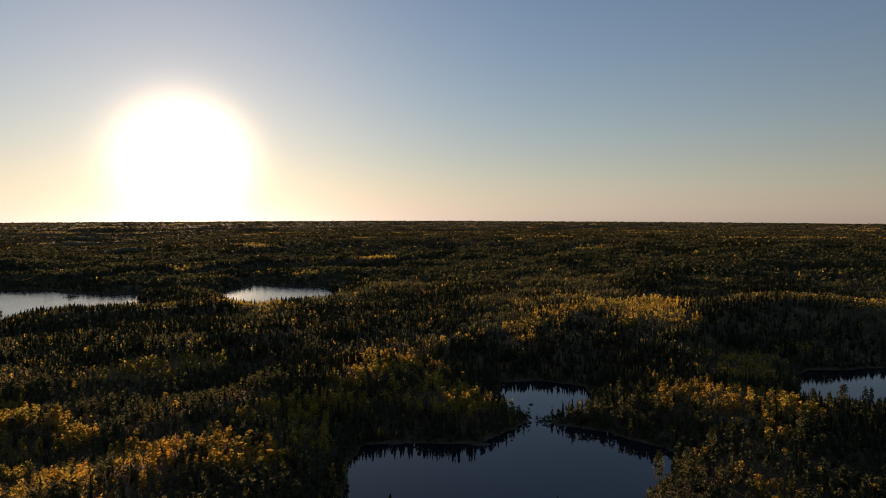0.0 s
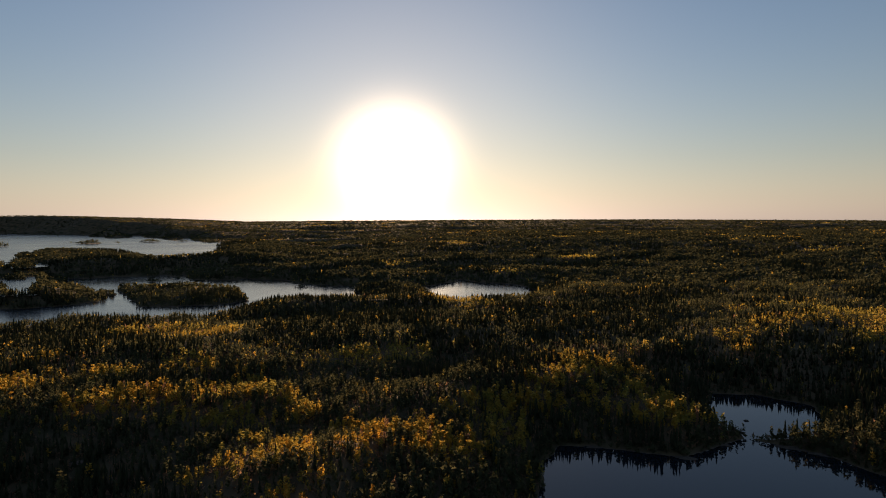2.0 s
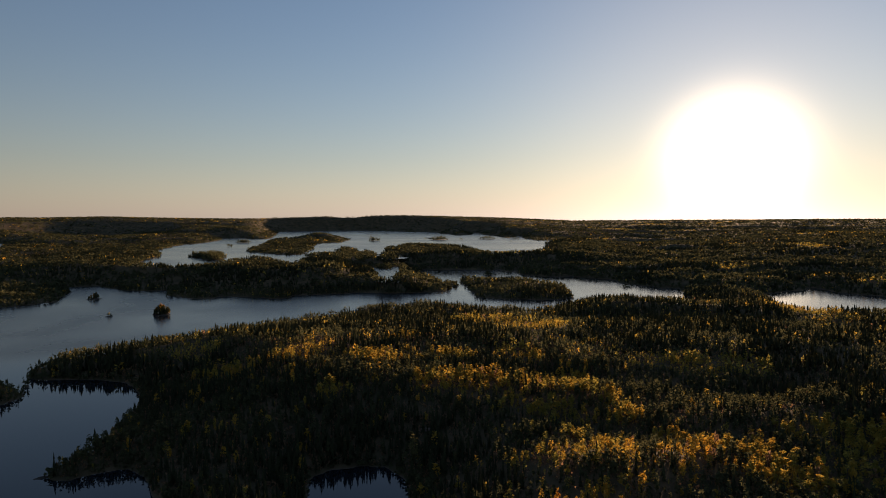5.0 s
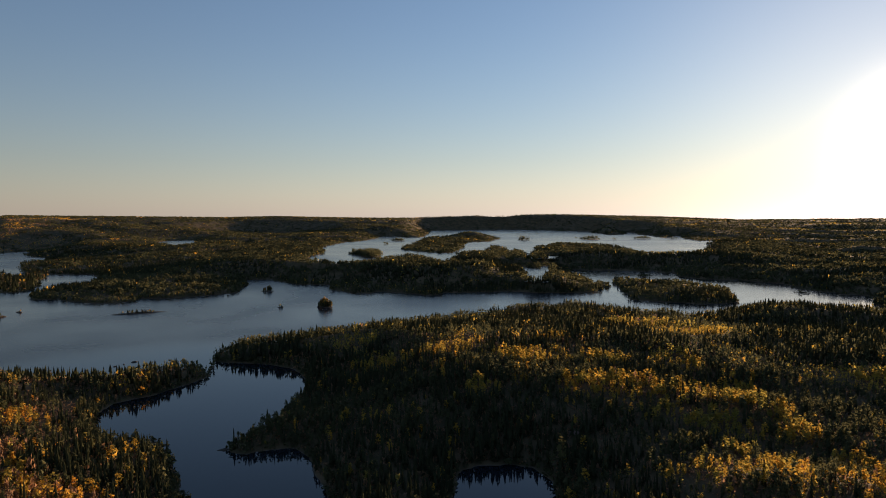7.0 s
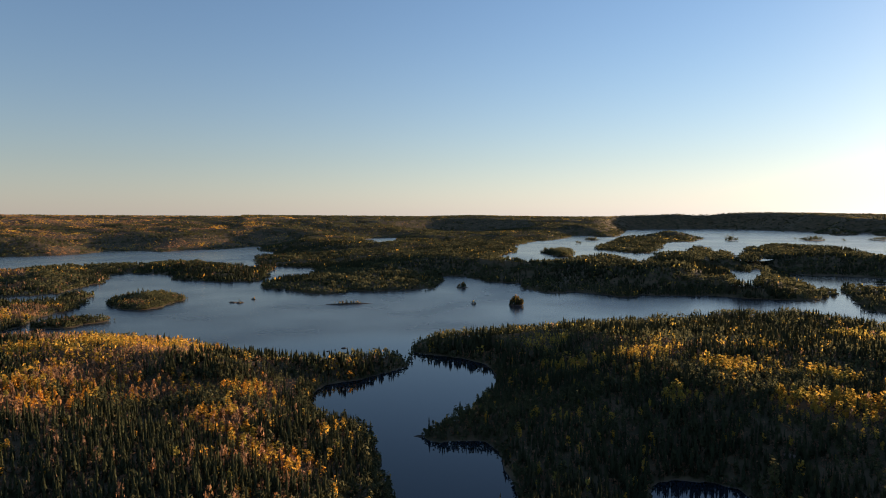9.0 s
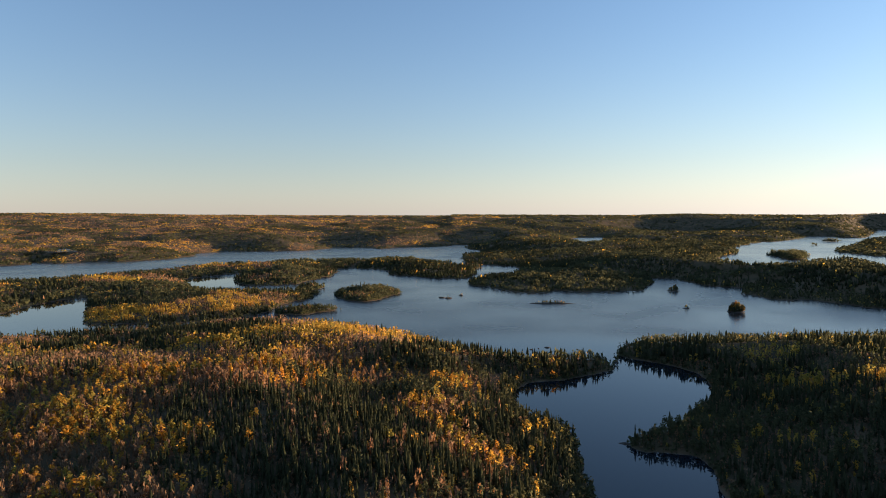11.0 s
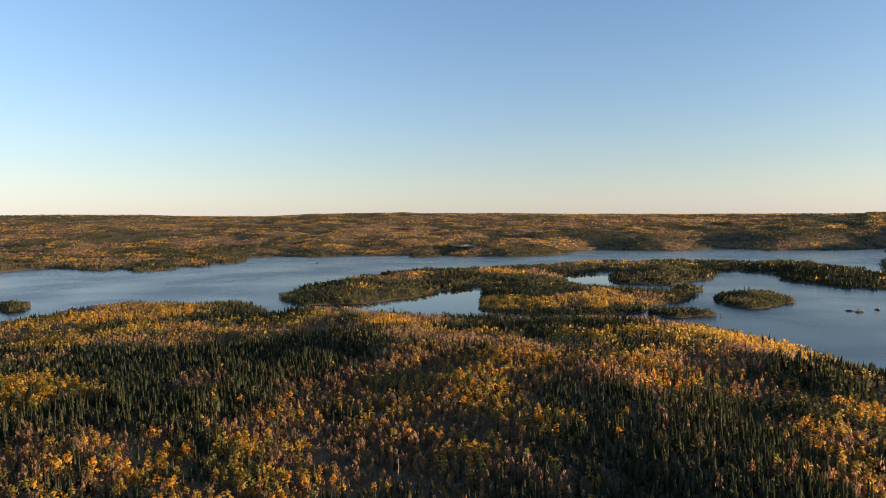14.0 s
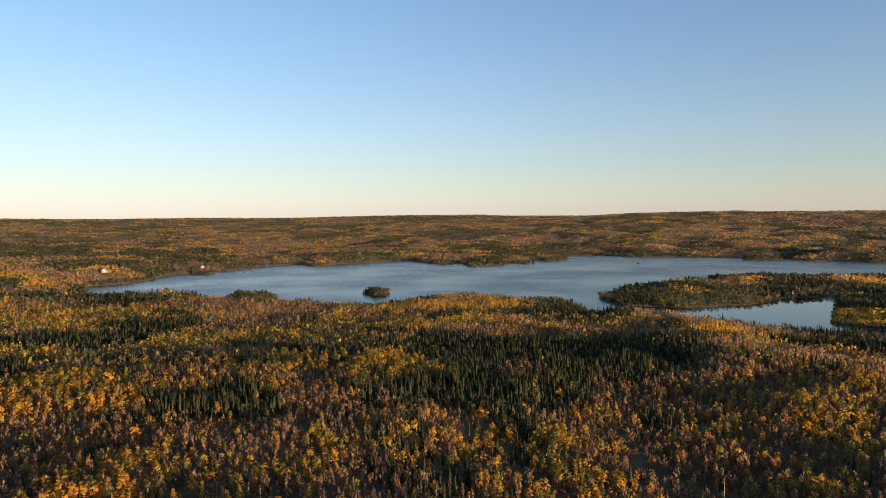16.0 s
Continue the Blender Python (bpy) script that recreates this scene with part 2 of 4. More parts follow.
PLAN.append(('water', 'bay', [(-460, 81), (-489, 90), (-459, 125), (-435, 135), (-395, 132), (-324, 89), (-301, 60), (-297, 59), (-289, 64), (-286, 86), (-271, 88), (-234, 84), (-209, 79), (-207, 39), (-231, 34), (-287, 33), (-327, 35), (-335, 13), (-359, 6), (-391, 10), (-408, 18), (-418, 42), (-434, 63), (-446, 77)]))
PLAN.append(('water', 'pond_two_lobes', [(-38, 227), (-39, 253), (-44, 264), (-38, 293), (-23, 296), (17, 294), (45, 330), (34, 347), (31, 375), (37, 407), (61, 410), (89, 396), (88, 370), (81, 341), (56, 328), (49, 328), (75, 316), (105, 284), (93, 253), (70, 227), (61, 213), (39, 203), (-34, 203)]))
PLAN.append(('water', 'east_pond', [(236, 422), (255, 436), (369, 451), (281, 343), (245, 350), (204, 348), (213, 379)]))
PLAN.append(('water', 'small_pond', [(-206, 123), (-222, 137), (-223, 148), (-218, 159), (-210, 168), (-191, 162), (-165, 142), (-184, 110)]))
PLAN.append(('water', 'distant_pond_high', [(-2456, 256), (-2721, 331), (-2743, 442), (-2214, 346), (-2134, 278)]))
PLAN.append(('water', 'distant_pond_high', [(-3171, 809), (-3517, 954), (-3478, 1010), (-2910, 830)]))
PLAN.append(('water', 'distant_pond_high', [(-1770, -1307), (-1895, -1376), (-1886, -1333), (-1782, -1248), (-1725, -1230), (-1720, -1254)]))
PLAN.append(('land', 'peninsula', [(-575, -742), (-582, -740), (-640, -783), (-702, -821), (-756, -832), (-871, -859), (-945, -874), (-1018, -880), (-1068, -878), (-1086, -819), (-1158, -812), (-1228, -769), (-1261, -729), (-1307, -709), (-1436, -731), (-1439, -639), (-1458, -571), (-1585, -566), (-1684, -512), (-1377, -361), (-1275, -326), (-1192, -318), (-1099, -334), (-1033, -334), (-1011, -366), (-1007, -405), (-1069, -455), (-1257, -523), (-1184, -551), (-1117, -579), (-946, -472), (-920, -429), (-910, -376), (-916, -304), (-1017, -319), (-1001, -281), (-929, -282), (-905, -260), (-833, -257), (-802, -267), (-758, -271), (-721, -265), (-696, -273), (-674, -279), (-650, -303)]))
PLAN[-1][2].extend([(-630, -365), (-620, -404), (-621, -426), (-694, -482), (-801, -540), (-837, -556), (-835, -586), (-795, -600), (-728, -589), (-669, -580), (-626, -580), (-594, -587), (-561, -618), (-539, -632), (-536, -667), (-547, -695)])
PLAN.append(('land', 'wooded_spit', [(-1432, -424), (-1347, -347), (-1390, -321), (-1342, -263), (-1307, -228), (-1204, -207), (-1171, -160), (-1133, -110), (-1127, -70), (-1129, -56), (-1226, -49), (-1329, -42), (-1441, -43), (-1435, -84), (-1499, -137), (-1647, -203), (-1547, -113), (-1572, -177), (-1729, -237), (-1718, -278), (-1641, -364), (-1673, -446), (-1691, -490)]))
PLAN.append(('land', 'narrow_island', [(-670, 694), (-615, 646), (-586, 619), (-547, 629), (-509, 652), (-488, 678), (-498, 715), (-549, 774), (-606, 827), (-619, 810), (-667, 839), (-696, 800), (-742, 796), (-784, 798), (-734, 732), (-696, 715)]))
PLAN.append(('land', 'hill_island', [(-2083, 1488), (-2001, 1404), (-1846, 1264), (-1858, 1211), (-1810, 1144), (-1576, 994), (-1431, 887), (-1297, 785), (-1292, 744), (-1371, 746), (-1471, 739), (-1671, 850), (-1848, 965), (-1979, 1063), (-2211, 1196), (-2304, 1276), (-2304, 1345), (-2487, 1495), (-2581, 1630), (-2621, 1710), (-2296, 1573)]))
PLAN.append(('land', 'far_island', [(-1443, 583), (-1334, 552), (-1254, 548), (-1261, 576), (-1378, 637), (-1390, 635), (-1441, 630), (-1401, 587)]))
PLAN.append(('land', 'wooded_island', [(-877, -233), (-830, -212), (-806, -179), (-820, -157), (-905, -142), (-948, -161), (-968, -185), (-960, -230)]))
PLAN.append(('land', 'wooded_island', [(-695, -253), (-694, -218), (-731, -187), (-741, -198), (-741, -225), (-725, -252)]))
PLAN.append(('land', 'wooded_island', [(-286, -937), (-286, -894), (-303, -893), (-326, -933), (-323, -953), (-303, -963)]))
PLAN.append(('land', 'wooded_island', [(-83, -955), (-114, -923), (-148, -920), (-158, -946), (-145, -978), (-108, -1008)]))
PLAN.append(('land', 'wooded_island', [(-163, -868), (-193, -852), (-196, -867), (-173, -886)]))
ISLETS = [(-1871, 880, 5), (-2115, 1042, 18), (-3295, 2419, 7), (-2116, 1607, 9), (-1893, 1454, 17), (-3305, 2569, 9), (-2619, 2093, 6), (-3277, 2659, 12), (-3162, 2617, 9), (-3012, 2590, 18), (-2858, 2498, 6), (-1943, 1752, 6), (-1789, 1683, 24), (-1706, 1720, 6), (-1697, 1858, 22), (-1452, 1711, 4), (-1728, 1993, 4), (-1555, 1920, 4), (-1616, 1929, 13), (-797, 880, 6), (-506, 865, 5), (-463, 890, 4)]
SKYLINE = [(-34.7, -0.43), (-20.2, -0.3), (0.2, -0.14), (23.2, -0.14), (34.7, -0.18), (40.9, 0.1), (46.8, 0.28), (51.1, 0.37), (55.9, 0.27), (56.8, 0.32), (62.9, 0.13), (66.5, 0.16), (68.4, 0.2), (74.8, 0.34), (75.2, 0.33), (78.5, 0.27), (94.2, 0.48), (94.4, 0.38), (116.0, 0.62), (123.0, 0.78), (123.1, 0.77), (129.7, 0.81), (131.2, 0.91), (139.7, 0.82), (143.0, 0.65), (150.4, 0.73), (152.6, 0.83), (159.2, 0.84), (165.2, 0.73), (170.0, 0.66), (177.4, 0.7), (184.0, 0.63), (190.7, 0.69)]
# Dark spruce stands; some only stand in for ridge shadows and shaded hollows.
SPRUCE_AND_SHADE_STANDS = [(-279, -368, 45), (-281, -310, 30), (-226, -345, 36), (-212, -385, 35), (-174, -402, 27), (-332, -340, 29), (-108, -298, 20), (-156, -284, 32), (-137, -305, 21), (-265, -124, 28), (-263, -95, 45), (-302, -74, 39), (-258, -58, 33), (-252, -138, 20), (-493, -298, 46), (-468, -341, 31), (-527, -237, 46), (-350, -233, 17), (-411, -166, 16), (-20, -319, 34), (-3, -305, 22), (-41, -300, 19), (-240, -315, 46), (-226, -357, 41), (-192, -355, 25), (-292, -324, 31), (-352, -360, 31), (66, -419, 26), (77, -424, 19), (67, -545, 34)]
SPRUCE_AND_SHADE_STANDS += [(92, -546, 29), (41, -552, 29), (18, -559, 30), (-21, -616, 49), (11, -615, 33), (-88, -425, 17), (-100, -281, 13), (-64, -248, 23), (-86, -207, 22), (-46, -226, 14), (50, -277, 15), (32, -268, 12), (-143, -260, 13), (-279, -98, 39), (-277, -55, 32), (-292, -131, 28), (-229, -58, 33), (-242, -95, 28), (-212, -70, 26), (-376, -267, 20), (-399, -373, 24), (-523, -276, 42), (-513, -229, 30), (-272, 19, 12), (-304, 18, 9), (-240, 12, 10), (-418, -61, 19), (-469, -37, 23), (-276, 11, 15), (-253, 18, 10)]
SPRUCE_AND_SHADE_STANDS += [(-415, 38, 22), (-436, 56, 16), (-348, 137, 20), (-366, 129, 14), (-413, 150, 19), (-462, 136, 21), (-251, 109, 22), (-260, 81, 12), (-212, 86, 16), (-219, 119, 24), (-225, 162, 20), (-214, 195, 18), (-269, 111, 18), (-241, 136, 20), (-226, 172, 18), (-211, 107, 17), (-186, 185, 14), (-155, 168, 16), (-441, 250, 27), (-83, 394, 39), (38, 403, 47), (-9, 292, 23), (75, 426, 42), (122, 420, 43), (-20, 266, 24), (-140, 460, 38), (-131, 368, 21), (-49, 301, 13), (24, 451, 24), (-1341, -212, 180)]
SPRUCE_AND_SHADE_STANDS += [(-1185, -53, 105), (-1435, 33, 127), (-1396, -313, 63), (-2207, 6, 195)]
SPRUCE_AND_SHADE_STANDS += [(-291, -73, 29), (-255, -71, 26), (-246, -44, 15), (-320, -95, 18), (-277, 5, 13), (-330, -3, 10)]
SPRUCE_AND_SHADE_STANDS += [(-300, -10, 21), (-226, -6, 16)]
SPRUCE_AND_SHADE_STANDS += [(-132, -286, 22), (-180, -258, 31), (-129, -225, 23), (-196, -217, 16), (-85, -239, 18)]
GOLD_STANDS = [(-210, -643, 66), (-226, -532, 36), (-300, -542, 33), (-388, -484, 49), (-135, -381, 21), (-135, -470, 19), (-111, -496, 25), (-188, -236, 15), (-200, -144, 11), (-210, -88, 8), (-127, -231, 9), (-167, -213, 12), (-142, -214, 11), (-556, -125, 30), (105, -681, 49), (77, -497, 27), (52, -475, 17), (-2, -499, 31), (-38, -574, 25), (-120, -357, 23), (-190, -530, 45), (-293, -555, 39), (-332, -494, 32), (18, -315, 13), (6, -250, 10), (47, -378, 24), (-166, -215, 11), (-430, -408, 26), (-298, -413, 18), (-503, -80, 25)]
GOLD_STANDS += [(-530, -134, 34), (-490, -190, 21), (-430, -129, 18), (-196, -145, 12), (-209, -140, 9), (-209, -88, 8), (-462, -220, 25), (-552, -116, 35), (-495, -139, 27), (-379, -30, 15), (-445, 185, 21), (-370, 176, 14), (-371, 219, 19), (-280, 186, 10), (-322, 244, 18), (-291, 288, 18), (-274, 311, 16), (-237, 247, 14), (-208, 289, 16), (-181, 251, 16), (-203, 243, 8), (-174, 285, 10), (-155, 267, 8), (-161, 232, 9), (-150, 195, 11)]
GOLD_STANDS += [(-123, 253, 14), (-109, 253, 13), (-251, 228, 12), (-283, 129, 8), (-367, 294, 19), (-407, 447, 37), (-205, 383, 23), (-356, 441, 45), (-269, 382, 25), (-276, 317, 22), (-211, 299, 19), (-237, 244, 21), (-204, 247, 10), (-187, 293, 11), (-109, 255, 13), (-93, 262, 11), (-107, 228, 9), (-94, 297, 7), (-150, 199, 11), (-134, 216, 16), (-38, 373, 15), (-182, 391, 23), (-159, 414, 20), (62, 525, 21), (179, 575, 43), (166, 511, 38), (227, 630, 33), (139, 319, 14), (169, 335, 17), (173, 304, 11)]
GOLD_STANDS += [(122, 228, 10), (109, 213, 10), (135, 223, 10), (145, 213, 10), (-343, -708, 87), (-177, -631, 43), (121, -785, 70), (-662, -439, 53), (-705, -690, 35)]
TAN_STANDS = [(-81, -623, 50), (-40, -449, 32), (-75, -337, 17), (-53, -348, 17), (-9, -369, 26), (-235, -207, 22), (-374, -284, 46), (-287, -235, 23), (-248, -254, 19), (41, -421, 22), (-72, -276, 13), (-128, -249, 12), (-79, -739, 39), (-296, -254, 38), (-372, -293, 29), (-383, -211, 46), (-378, -248, 28), (-333, -156, 18), (-395, -119, 26), (-469, -66, 21), (-240, -204, 22), (-324, -52, 15), (-226, -162, 12), (-316, -33, 20), (-379, -67, 20), (-408, -115, 26), (-302, -40, 12)]


LATTICE = np.random.default_rng(3).random((256, 256))


def value_noise(x, y, size):
    """Smooth noise from 0 to 1 with features of that size in metres."""
    u, v = x / size, y / size
    i, j = np.floor(u).astype(int), np.floor(v).astype(int)
    fu, fv = u - i, v - j
    fu, fv = fu * fu * (3 - 2 * fu), fv * fv * (3 - 2 * fv)
    a, b = LATTICE[i % 256, j % 256], LATTICE[(i + 1) % 256, j % 256]
    c, d = LATTICE[i % 256, (j + 1) % 256], LATTICE[(i + 1) % 256, (j + 1) % 256]
    return (a * (1 - fu) + b * fu) * (1 - fv) + (c * (1 - fu) + d * fu) * fv


def inside_distance(x, y, poly):
    """Distance to a polygon's edge, positive inside."""
    best = np.full(x.shape, 1e9)
    inside = np.zeros(x.shape, bool)
    for (x0, y0), (x1, y1) in zip(poly, poly[1:] + poly[:1]):
        ex, ey = x1 - x0, y1 - y0
        k = np.clip(((x - x0) * ex + (y - y0) * ey) / (ex * ex + ey * ey + 1e-9), 0, 1)
        best = np.minimum(best, (x - x0 - k * ex) ** 2 + (y - y0 - k * ey) ** 2)
        cross = (y0 > y) != (y1 > y)
        inside ^= cross & (x < x0 + (y - y0) * ex / (ey if ey else 1e-9))
    return np.where(inside, 1, -1) * np.sqrt(best)


def shore(x, y):
    """Distance from the waterline: positive on land, negative on the water."""
    r = np.hypot(x, y)
    jag = np.clip(r / 500, 0.4, 2.0) + 1.5 * np.clip((r - 1100) / 600, 0, 1)
    wob = (value_noise(x, y, 23) - 0.5) * 6 * jag + (value_noise(x, y, 9) - 0.5) * 3 * jag
    s = np.full(x.shape, 1e6)
    for kind, _, poly in PLAN:
        px, py = np.array(poly).T
        pad = 900
        near = (x > px.min() - pad) & (x < px.max() + pad) & (y > py.min() - pad) & (y < py.max() + pad)
        d = np.full(x.shape, -900.0)
        d[near] = inside_distance(x[near], y[near], poly)
        s = np.minimum(s, -d) if kind == "water" else np.maximum(s, d)
    s = np.minimum(s, 900) + wob
    for ix, iy, ir in ISLETS:
        d = math.hypot(ix, iy)
        along, across = ((x - ix) * ix + (y - iy) * iy) / d, ((x - ix) * iy - (y - iy) * ix) / d
        s = np.maximum(s, ir + 1 - np.hypot(along, across / 1.5) + wob * 0.2)
    return s


def smooth(a, b, v):
    k = np.clip((v - a) / (b - a), 0, 1)
    return k * k * (3 - 2 * k)


EYE = 105.0
FAR_LEVEL, MID_LEVEL = 24.0, 13.0
MID_POND = [p for _, n, p in PLAN if n == "mid_pond"][0]
FAR_LAKE = [p for _, n, p in PLAN if n in ("far_lake", "distant_pond_high")]
# The first two are added out of view, to shade the slope beyond them.
HILLS_AND_BLOCKERS = [(-80, -115, 40, 9), (-25, -130, 42, 10), (-306, -278, 38, 9), (-272, -335, 40, -6), (-262, -245, 35, 3), (230, 540, 80, 12), (330, 540, 90, 14), (100, 440, 50, 6), (-1471, -489, 110, 9), (-1240, -440, 80, 6), (-915, -200, 34, 7), (-790, -385, 80, 3), (-930, -735, 90, 5), (-1440, -170, 150, 5), (-205, -110, 30, 3), (-500, -115, 45, 5), (-470, -30, 45, 13), (-440, -425, 45, 6), (-430, -475, 45, 6), (-405, -540, 50, 5), (-250, 172, 45, 5), (-222, 198, 40, 5)]


BLUFFS = [(-436, -520, 30, 6), (-468, -486, 32, 8), (-505, -455, 22, 4)]
LOW_NEAR = [p for _, n, p in PLAN if n in ("main_lake", "narrows")]


def lake_level(x, y):
    """The height of the nearest lake: the far lake and the pond before it lie above the others."""
    d = np.full(x.shape, -1e4)
    for p in FAR_LAKE:
        d = np.maximum(d, inside_distance(x, y, p))
    low = np.full(x.shape, 1e4)
    mid = inside_distance(x, y, MID_POND)
    near = (d > -340) | (mid > -90)
    for p in LOW_NEAR:
        low[near] = np.minimum(low[near], -inside_distance(x[near], y[near], p))
    level = FAR_LEVEL * smooth(-320, -45, d) * np.maximum(smooth(0, 150, low), smooth(-50, -30, d))
    near_mid = smooth(-70, -20, mid) * np.maximum(smooth(5, 70, low), smooth(-18, -8, mid))
    return level * (1 - near_mid) + MID_LEVEL * near_mid


SKY_AZ, SKY_EL = np.array(SKYLINE).T


def ridge(x, y):
    """Low ridges that run across the sun's way, 0 to 1."""
    a = radians(SUN_YAW)
    along, across = -math.sin(a) * x + math.cos(a) * y, math.cos(a) * x + math.sin(a) * y
    bend = value_noise(x, y, 300) * 160
    return value_noise(across / 2.4 + 50, along + bend, 95) * 0.65 + value_noise(across / 1.6, along + bend + 900, 45) * 0.35


def ground_height(x, y, s):
    r = np.hypot(x, y)
    az = np.degrees(np.arctan2(-x, y))
    az = np.where(az < -100, az + 360, az)
    low = smooth(30, 45, az) * (1 - smooth(150, 165, az)) * smooth(490, 640, r) * (1 - smooth(1900, 2600, r))
    roll = (3 + 9 * value_noise(x, y, 170) + 17 * (ridge(x, y) - 0.25)) * (1 - 0.55 * low)
    roll = roll + smooth(500, 1800, r) * (1 - low) * (12 * (1 - 0.7 * smooth(1700, 2500, r)) * (value_noise(x + 900, y, 520) - 0.25) + 10 * (ridge(x, y) - 0.4))
    open_hills = (smooth(80, 95, az) + 1 - smooth(10, 20, az)) * smooth(1300, 2100, r) * (1 - smooth(3900, 4700, r))
    roll = roll + open_hills * ((value_noise(x + 60, y, 430) - 0.5) * 7 + (value_noise(x, y + 30, 180) - 0.5) * 6)
    crest = EYE - 7 + np.tan(np.radians(np.interp(az, SKY_AZ, SKY_EL))) * 4800
    w = smooth(1700, 4750, r)
    far = crest + ((value_noise(x, y, 400) - 0.5) * 12 + 9 * (ridge(x, y) - 0.5)) * (1 - smooth(4000, 4700, r)) + open_hills * ((value_noise(x + 60, y, 430) - 0.5) * 8 + (value_noise(x, y + 30, 180) - 0.5) * 6)
    z = roll * (1 - w) + far * w
    z = np.where(r > 4800, z - (r - 4800) * 0.15, z)
    for hx, hy, hr, hh in HILLS_AND_BLOCKERS:
        z = z + hh * np.exp(-((x - hx) ** 2 + (y - hy) ** 2) / hr ** 2)
    base = lake_level(x, y)
    gentle = smooth(1500, 2200, r) * smooth(62, 70, az)
    bank = base + 0.4 + (0.22 - np.maximum(0.11 * low, 0.09 * gentle)) * np.maximum(s, 0) + np.maximum(s - 60, 0) * (0.3 - 0.235 * gentle) + 0.16 * np.maximum(s - 15, 0) * smooth(3400, 3900, r)
    top = np.maximum(z, base + 0.4 + 0.05 * s)
    soft = 0.3 + np.minimum(bank - base, 3.0)
    land = bank - soft * np.logaddexp(0, (bank - top) / soft)
    land = np.maximum(land, base + 0.25 + 0.02 * np.clip(s, 0, 20))
    for hx, hy, hr, hh in BLUFFS:
        land = land + hh * smooth(0, 22, s) * np.exp(-((x - hx) ** 2 + (y - hy) ** 2) / hr ** 2)
    return np.where(s > 0, land, base + np.maximum(s * 0.3, -4))


OUTCROPS = [(-180, -215, 5.6), (-171, -201, 4.7), (-218, -209, 8.0), (-174, -147, 4.0), (-183, -135, 3.5), (141, 300, 11), (-218, -208, 6.7), (-219, 196, 3.9), (-175, -199, 3), (-217, 198, 3)]
# x, y and ground height of each house
HOUSES = [(-546.7, -1832.2, 15.3), (93.6, -1358.8, 19.1), (-89.7, -1556.4, 7.5)]
CLEARINGS = [(hx, hy, 9) for hx, hy, _ in HOUSES] + [(hx * (1 - 25 / math.hypot(hx, hy)), hy * (1 - 25 / math.hypot(hx, hy)), 16 if hx < -500 else 10) for hx, hy, _ in HOUSES] + [(-536, -1796, 15), (-530, -1776, 12)]


def mesh_object(name, verts, faces, mat, tone=None, smooth_shade=False, normals=None):
    """A mesh from numpy arrays: verts (n, 3), faces (m, 3 or 4)."""
    me = bpy.data.meshes.new(name)
    verts, faces = np.asarray(verts, np.float32), np.asarray(faces, np.int32)
    k = faces.shape[1]
    me.vertices.add(len(verts))
    me.vertices.foreach_set("co", verts.ravel())
    me.loops.add(faces.size)
    me.loops.foreach_set("vertex_index", faces.ravel())
    me.polygons.add(len(faces))
    me.polygons.foreach_set("loop_start", np.arange(0, faces.size, k, dtype=np.int32))
    me.polygons.foreach_set("use_smooth", np.full(len(faces), smooth_shade))
    if tone is not None:
        at = me.attributes.new("tone", "FLOAT", "POINT")
        at.data.foreach_set("value", np.asarray(tone, np.float32))
    if normals is not None:
        at = me.attributes.new("custom_normal", "FLOAT_VECTOR", "POINT")
        at.data.foreach_set("vector", np.asarray(normals, np.float32).ravel())
    me.materials.append(mat)
    me.update(calc_edges=True)
    return new(name, me)


# ---- ground and water ----
AZ0, AZ1 = -44.0, 200.0
rings = np.concatenate([[0.01, 60, 120, 160], np.geomspace(175, 4800, 240), [4900, 5100, 5600, 7000]])
azs = np.radians(np.concatenate([np.linspace(AZ0, AZ1, 480), np.linspace(AZ1 + 5, AZ0 + 355, 22)]))
R_, A_ = np.meshgrid(rings, azs, indexing="ij")
gx, gy = -np.sin(A_) * R_, np.cos(A_) * R_
gs = shore(gx.ravel(), gy.ravel()).reshape(gx.shape)
gz = ground_height(gx, gy, gs)
nr, na = gx.shape
i, j = np.meshgrid(np.arange(nr - 1), np.arange(na), indexing="ij")
jn = (j + 1) % na
quads = np.stack([i * na + j, (i + 1) * na + j, (i + 1) * na + jn, i * na + jn], -1).reshape(-1, 4)
ground = mesh_object("ground", np.stack([gx, gy, gz], -1).reshape(-1, 3), quads, M_GROUND, smooth_shade=True)
tagged(ground, "rolling forest floor with moss and rocky lake shores", "ground", kind="structure")

def sheet(name, corners, z, label, mat):
    me = bpy.data.meshes.new(name)
    me.from_pydata([(x, y, z) for x, y in corners], [], [tuple(range(len(corners)))])
    me.materials.append(mat)
    return tagged(new(name, me), label, "water", kind="structure")


def outset(poly, by):
    """The polygon with every corner moved outwards."""
    p = np.array(poly, float)
    nxt, prv = np.roll(p, -1, 0) - p, p - np.roll(p, 1, 0)
    turn = 1 if (p[:, 0] * np.roll(p[:, 1], -1) - np.roll(p[:, 0], -1) * p[:, 1]).sum() > 0 else -1
    n = sum(np.stack([e[:, 1], -e[:, 0]], 1) / np.linalg.norm(e, axis=1)[:, None] for e in (nxt, prv)) * turn
    return (p + n / np.maximum(np.linalg.norm(n, axis=1), 0.3)[:, None] * by).tolist()


